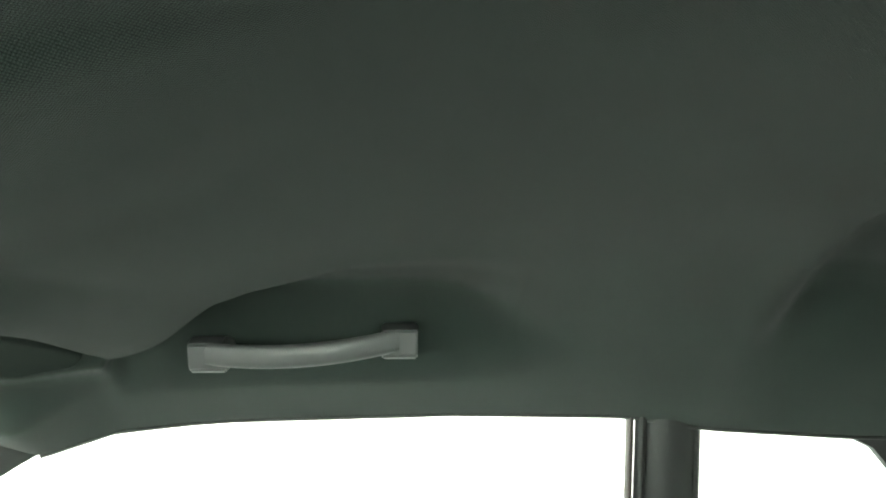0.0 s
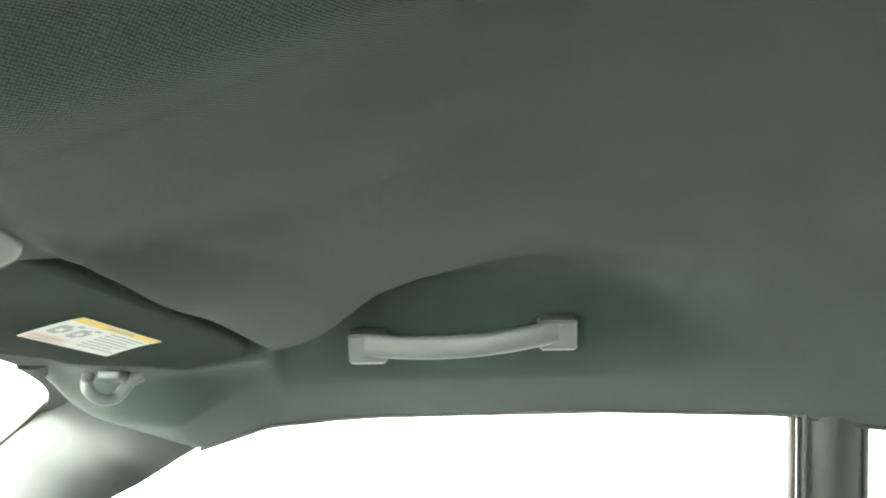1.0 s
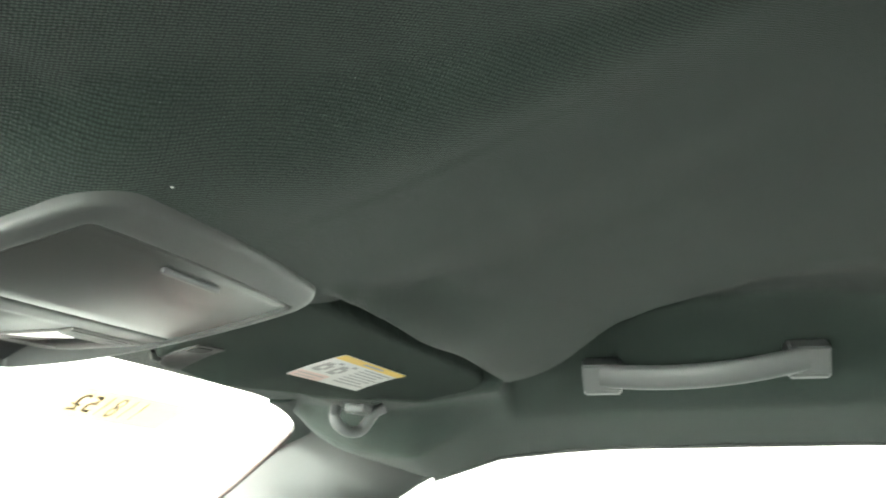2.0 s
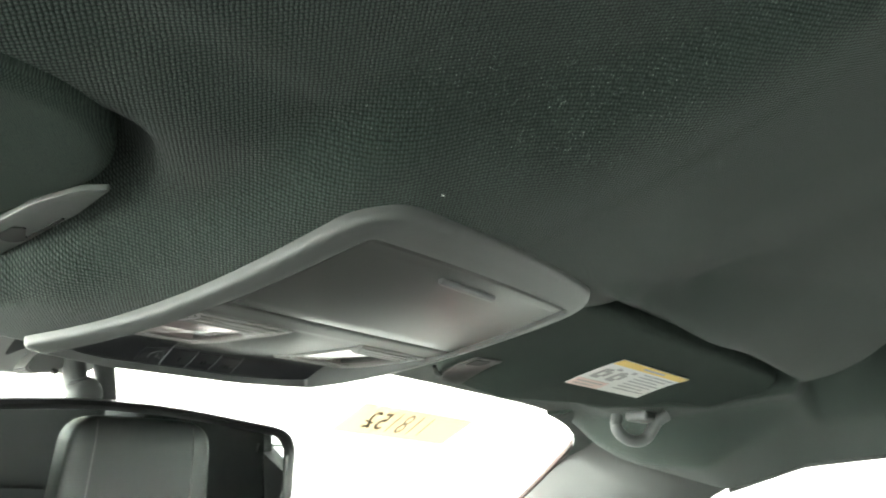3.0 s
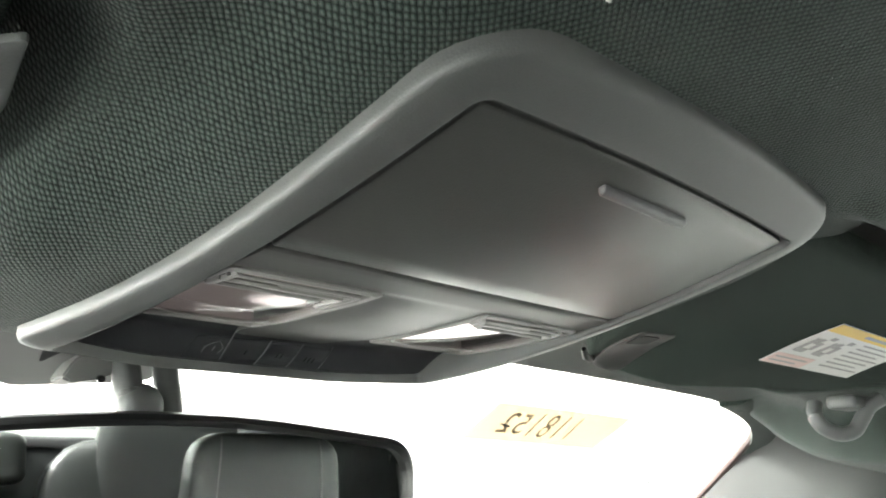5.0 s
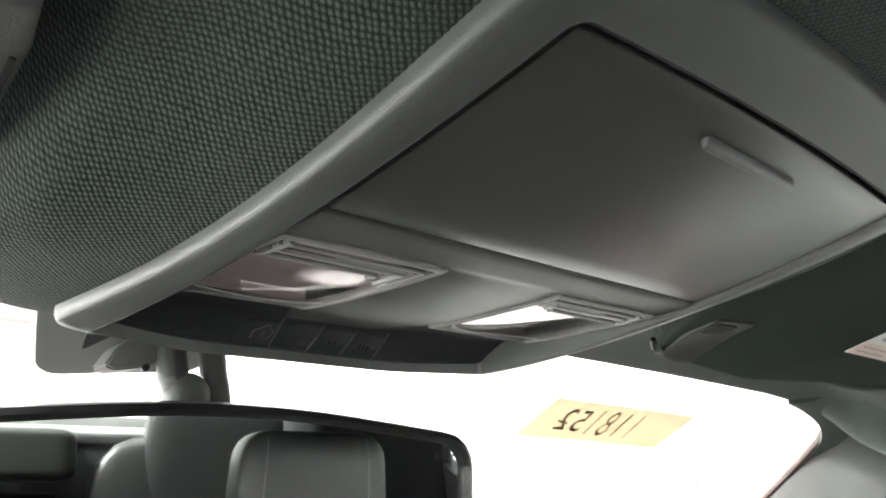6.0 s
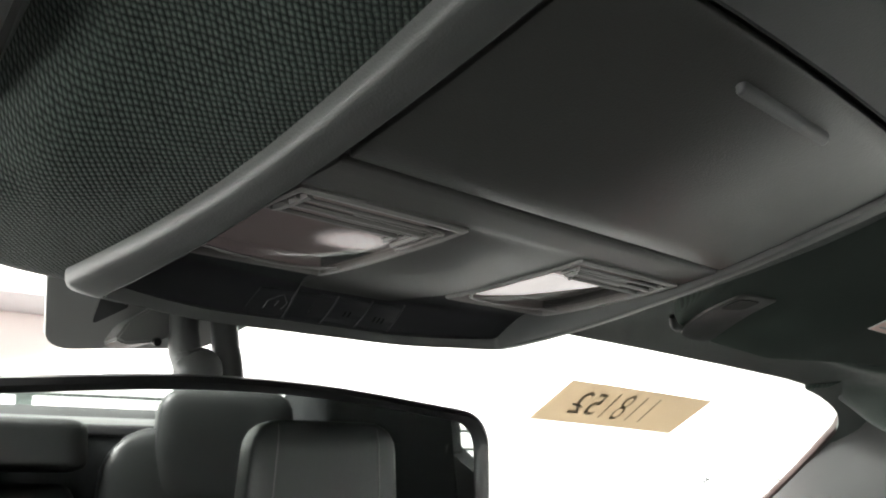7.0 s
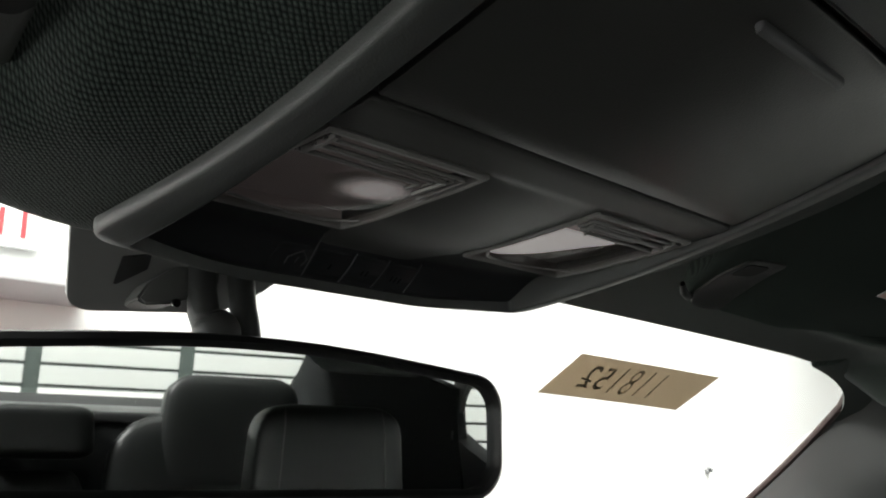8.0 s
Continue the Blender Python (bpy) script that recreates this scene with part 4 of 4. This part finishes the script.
def paper_slip():
    m = thin_paper("tan_paper", (0.505, 0.445, 0.355), (0.575, 0.51, 0.41))
    ink = thin_paper("marker_ink", (0.24, 0.225, 0.19), (0.34, 0.32, 0.27))
    rows = []
    for x in np.linspace(0.280, 0.441, 9):
        row = []
        for k in range(4):
            s = 0.034 + 0.016 * k
            px, py, pz = ws_point(x, s)
            row.append((px, py - 0.0015, pz - 0.003))
        rows.append(row)
    root = tagged(part("paper_slip", thicken(from_grid(rows), 0.0002), m, smooth=False), "tan paper slip with a marker number taped to the windshield", "paper slip")
    def on_slip(x, y):
        px, py, pz = ws_point(0.3475 - x, 0.0575 - y)
        return (px, py - 0.0025, pz - 0.0042)

    for k, ch in enumerate("118152"):
        cu = bpy.data.curves.new("digit", "FONT")
        cu.body, cu.size, cu.extrude, cu.align_x, cu.align_y = ch, 0.046, 0.0001, "CENTER", "CENTER"
        cu.offset = 0.0001 if k > 3 else -0.0004
        tmp = new("digit_outline", cu)
        deps = bpy.context.evaluated_depsgraph_get()
        me = bpy.data.meshes.new_from_object(tmp.evaluated_get(deps))
        bpy.data.objects.remove(tmp)
        for v in me.vertices:
            x, y = v.co.x * (0.62 if k > 3 else 0.54) + (k - 2.5) * 0.0152 + v.co.y * 0.14, v.co.y * (0.82 if k > 3 else 1.0)
            v.co = on_slip(x, y)
        me.materials.clear()
        me.materials.append(ink)
        new("digit", me).parent = root
    part("digit_stroke", tube([on_slip(0.0335 + 0.011 * f, -0.003 + 0.002 * f) for f in (0, 0.5, 1)], 0.0008, 6), ink, root)


paper_slip()


# ---- lint on the headliner ----
def lint_speck(x, y, z, r):
    bm = bmesh.new()
    bmesh.ops.create_icosphere(bm, subdivisions=1, radius=r)
    for k, v in enumerate(bm.verts):
        v.co = Vector((v.co.x * (1.5 + 0.3 * (k % 3)), v.co.y, v.co.z * 0.6)) + Vector((x, y, z))
    return tagged(part("lint_speck", bm, M_PAPER), "tiny white lint speck stuck on the headliner cloth", "lint", group="lint specks")


lint_speck(-0.075, 0.172, 1.3725, 0.0005)


# ---- seats, seen in the mirror ----
def cushion(sx, sy, sz, at, tilt=0.0, bevel=0.04, taper=0.0):
    bm = bmesh.new()
    bmesh.ops.create_cube(bm, size=1)
    bmesh.ops.bevel(bm, geom=bm.edges[:], offset=0.22, segments=5, affect="EDGES", profile=0.55)
    m = Matrix.Translation(at) @ Euler((radians(tilt), 0, 0)).to_matrix().to_4x4()
    for v in bm.verts:
        k = 1 - taper * (v.co.z + 0.5)
        v.co = m @ Vector((v.co.x * sx * k, v.co.y * sy, v.co.z * sz))
    return bm


def front_seat(x, label):
    root = empty("front_seat", label, "car seat", group="front seats")
    part("seat_cushion", cushion(0.52, 0.54, 0.16, (x, -0.18, 0.44), 8), M_LEATHER, root)
    part("backrest", cushion(0.50, 0.13, 0.60, (x, -0.47, 0.70), 14, taper=0.12), M_LEATHER, root)
    part("headrest", cushion(0.27, 0.11, 0.22, (x, -0.585, 1.105), 8, taper=0.1), M_LEATHER, root)
    turn = Matrix.Translation((x, -0.585, 1.105)) @ Euler((radians(8), 0, 0)).to_matrix().to_4x4()
    for d in (-0.345, 0.345):
        seam = []
        for w in np.linspace(-0.46, 0.46, 17):
            over = max(0.0, (abs(w) - 0.28) / 0.22)
            seam.append(turn @ Vector((d * 0.27 * (1 - 0.1 * (w + 0.5)), (0.5 - 0.22 * (1 - math.sqrt(1 - over * over))) * 0.11, w * 0.22)))
        part("seam", tube(seam, 0.0011, 6), M_SEAM, root)
    for d in (-0.07, 0.07):
        part("headrest_post", tube([(x + d, -0.545, 0.95), (x + d, -0.575, 1.06)], 0.006), M_BLACK, root)
    return root


front_seat(0.37, "black leather front seat with a rounded headrest")
front_seat(-0.40, "black leather front seat with a rounded headrest")


def rear_bench():
    root = empty("rear_bench", "black leather rear bench seat with headrests", "bench seat")
    part("seat_cushion", cushion(1.26, 0.50, 0.16, (0, -1.02, 0.52), 6), M_LEATHER, root)
    for x, w, h in ((-0.390, 0.42, 0.62), (-0.055, 0.235, 0.50), (0.378, 0.575, 0.635)):
        part("backrest", cushion(w, 0.13, h, (x, -1.36, 0.48 + h / 2), 14, taper=0.03), M_LEATHER, root)
    for x, w, h, z in ((-0.390, 0.30, 0.20, 1.115), (-0.055, 0.245, 0.12, 1.066), (0.385, 0.36, 0.30, 1.065)):
        part("headrest", cushion(w, 0.10, h, (x, -1.40, z), 10, taper=0.08), M_LEATHER, root)
    return root


rear_bench()


# ---- the rest of the car, closing the cabin ----
# unseen; added as a red thing for the console door to reflect
def added_side_mirror(side):
    root = empty("added_side_mirror", "unseen red door mirror outside the front window, added as a reflection source", "door mirror", Matrix.Translation((side * 0.98, 0.70, 1.02)), group="door mirrors", kind="structure")
    part("mirror_shell", cushion(0.24, 0.12, 0.16, (0, 0, 0)), M_RED, root)
    part("mirror_arm", box(0.16, 0.06, 0.04, 0.01, (-side * 0.16, 0.02, -0.06)), M_BLACK, root)


def shell():
    def wall(name, bm, mat, label, cat):
        return tagged(part(name, bm, mat), label, cat, kind="structure")
    wall("floor_car", box(1.5, 3.2, 0.05, 0.01, (0, -0.4, 0.33)), M_CARPET, "dark carpeted car floor", "car floor")
    for side in (1, -1):
        wall("wall_door_trim", box(0.06, 2.9, 0.62, 0.02, (side * 0.79, -0.02, 0.66)), M_BLACK, "dark plastic door trim", "door trim")
        plan = [(0.690, -0.715), (0.672, -0.95), (0.625, -1.25), (0.590, -1.40), (0.640, -1.65), (0.680, -1.95)]
        tops = [1.240, 1.275, 1.285, 1.290, 1.22, 1.12]
        rows = [[(side * (x + 0.10 * f), y, zt + 0.012 + (0.60 - zt) * f) for f in np.linspace(0, 1, 9)] for (x, y), zt in zip(plan, tops)]
        wall("wall_quarter", thicken(from_grid(rows), 0.02), M_CARPET, "dark rear quarter trim", "pillar trim")
        rows = [[(side * (0.692 + 0.002 * k), y, z) for k, z in enumerate((1.29, lo))] for y, lo in ((-0.655, 1.277), (-0.685, 1.262), (-0.705, 1.235), (-0.720, 1.19), (-0.740, 1.15))]
        wall("wall_window_corner", thicken(from_grid(rows), 0.012), M_TRIM, "grey rear window corner trim", "pillar trim")
        rows = [[(side * (0.715 + 0.075 * f), y, zt + (0.80 - zt) * f) for f in np.linspace(0, 1, 7)] for y, zt in ((-0.44, 1.09), (-0.58, 1.128), (-0.68, 1.148), (-0.74, 1.165))]
        wall("wall_rear_door", thicken(from_grid(rows), 0.03), M_BLACK, "dark plastic rear door trim", "door trim")
        wall("wall_fender", box(0.10, 1.4, 0.5, 0.04, (side * 0.86, 1.55, 0.66)), M_RED, "red painted front fender", "fender")
    wall("wall_dashboard", box(1.62, 0.60, 0.48, 0.06, (0, 0.98, 0.77)), M_BLACK, "black plastic dashboard", "dashboard")
    wall("shelf_rear", box(1.36, 0.5, 0.04, 0.01, (0, -1.74, 1.09)), M_HOLE, "dark cloth rear shelf", "parcel shelf")
    wall("shelf_rear_edge", box(1.36, 0.19, 0.03, 0.01, (0, -1.56, 1.097)), M_BLACK, "dark plastic front of the rear shelf", "parcel shelf")
    wall("wall_rear_seatback", box(1.4, 0.05, 0.78, 0.01, (0, -1.50, 0.70)), M_CARPET, "dark rear bulkhead", "bulkhead")
    rows = [[(x * (1 + 0.1 * f), -1.30 - 0.62 * f - 0.04 * (1 - (x / 0.6) ** 2), 1.305 - 0.18 * f) for f in np.linspace(0, 1, 8)] for x in np.linspace(-0.6, 0.6, 15)]
    g = wall("window_rear", from_grid(rows), M_GLASS, "clear rear window glass", "car window")
    g.visible_shadow = False
    rows = [[(x, y, 0.985 - 0.10 * ((y - 1.15) / 1.0) ** 2 - 0.05 * (x / 0.8) ** 2) for y in np.linspace(1.12, 2.2, 16)] for x in np.linspace(-0.82, 0.82, 21)]
    wall("wall_hood", thicken(from_grid(rows), 0.02), M_RED, "red painted bonnet", "bonnet")


shell()
added_side_mirror(1)
added_side_mirror(-1)


# ---- the bay outside ----
def bay():
    def wall(name, sx, sy, sz, at, mat, label, cat):
        return tagged(part(name, box(sx, sy, sz, 0.0, at), mat, smooth=False), label, cat, kind="structure")
    wall("floor", 14.6, 12.6, 0.2, (0.5, -2.0, -0.1), M_FLOOR, "light grey concrete bay floor", "floor")
    wall("ceiling", 14.6, 12.6, 0.2, (0.5, -2.0, 4.1), M_CEIL, "white painted bay ceiling", "ceiling")
    wall("wall_front", 14.6, 0.2, 4.2, (0.5, 2.9, 2.0), M_WALL, "white painted bay wall", "wall")
    wall("wall_right", 0.2, 12.4, 4.2, (6.7, -2.0, 2.0), M_WALL, "white painted bay wall", "wall")
    wall("wall_left", 0.2, 12.4, 4.2, (-5.2, -2.0, 2.0), M_WALL, "white painted bay wall", "wall")
    wall("wall_back", 14.6, 0.2, 4.2, (0.5, -8.2, 2.0), M_WALL, "white painted bay wall", "wall")


bay()


def garage_door():
    """A wide sectional door: white panels in rows between dark posts."""
    root = empty("garage_door", "white panelled garage door with dark posts, closed", "garage door", kind="structure")
    dark = plain("dark_green_frame", (0.03, 0.04, 0.035), 0.5)
    white = plain("panel_white", (0.88, 0.88, 0.85), 0.5)
    part("backing", box(11.4, 0.04, 3.4, 0, (-0.08, -8.06, 1.75)), dark, root)
    panel = box(1.26, 0.03, 0.176, 0.012, (0, 0, 0), 2)
    me = bpy.data.meshes.new("panel")
    panel.to_mesh(me)
    panel.free()
    me.materials.append(white)
    for i in range(8):
        for k in range(16):
            ob = new("panel", me)
            ob.parent = root
            ob.location = (-4.98 + 1.40 * i, -8.03, 0.205 + 0.206 * k)


garage_door()


def wall_sign():
    root = empty("wall_sign", "red and white sign board on the bay wall", "sign", Matrix.Translation((0.31, 2.78, 2.06)))
    part("board", box(0.62, 0.02, 0.15, 0.004), plain("sign_white", (0.8, 0.8, 0.8), 0.5), root)
    for k in range(9):
        part("letter_bar", box(0.013, 0.006, 0.085, 0, (-0.26 + 0.065 * k, -0.012, 0)), M_SIGN, root, smooth=False)


def wall_shelf():
    root = empty("wall_shelf", "light grey metal shelf along the bay wall", "shelf", Matrix.Translation((-0.33, 2.66, 1.84)))
    part("board", box(2.2, 0.26, 0.025, 0.006), M_SHELF, root)
    part("back_rail", box(2.2, 0.02, 0.09, 0.004, (0, 0.125, 0.045)), M_WALL, root)


def wall_hook(x, z, r):
    root = empty("wall_plug", "small dark plug in the white bay wall", "wall plug", Matrix.Translation((x, 2.795, z)), group="wall plugs")
    part("plate", tube([(0, 0.006, 0), (0, -0.012, 0)], [r, r * 0.8], 14), M_SHELF, root)
    part("pin", tube([(0, -0.010, 0), (0, -0.03, -0.004)], r * 0.4, 10), M_HANDLE, root)


wall_sign()
wall_shelf()
wall_hook(4.48, 1.30, 0.024)
wall_hook(5.39, 1.285, 0.015)
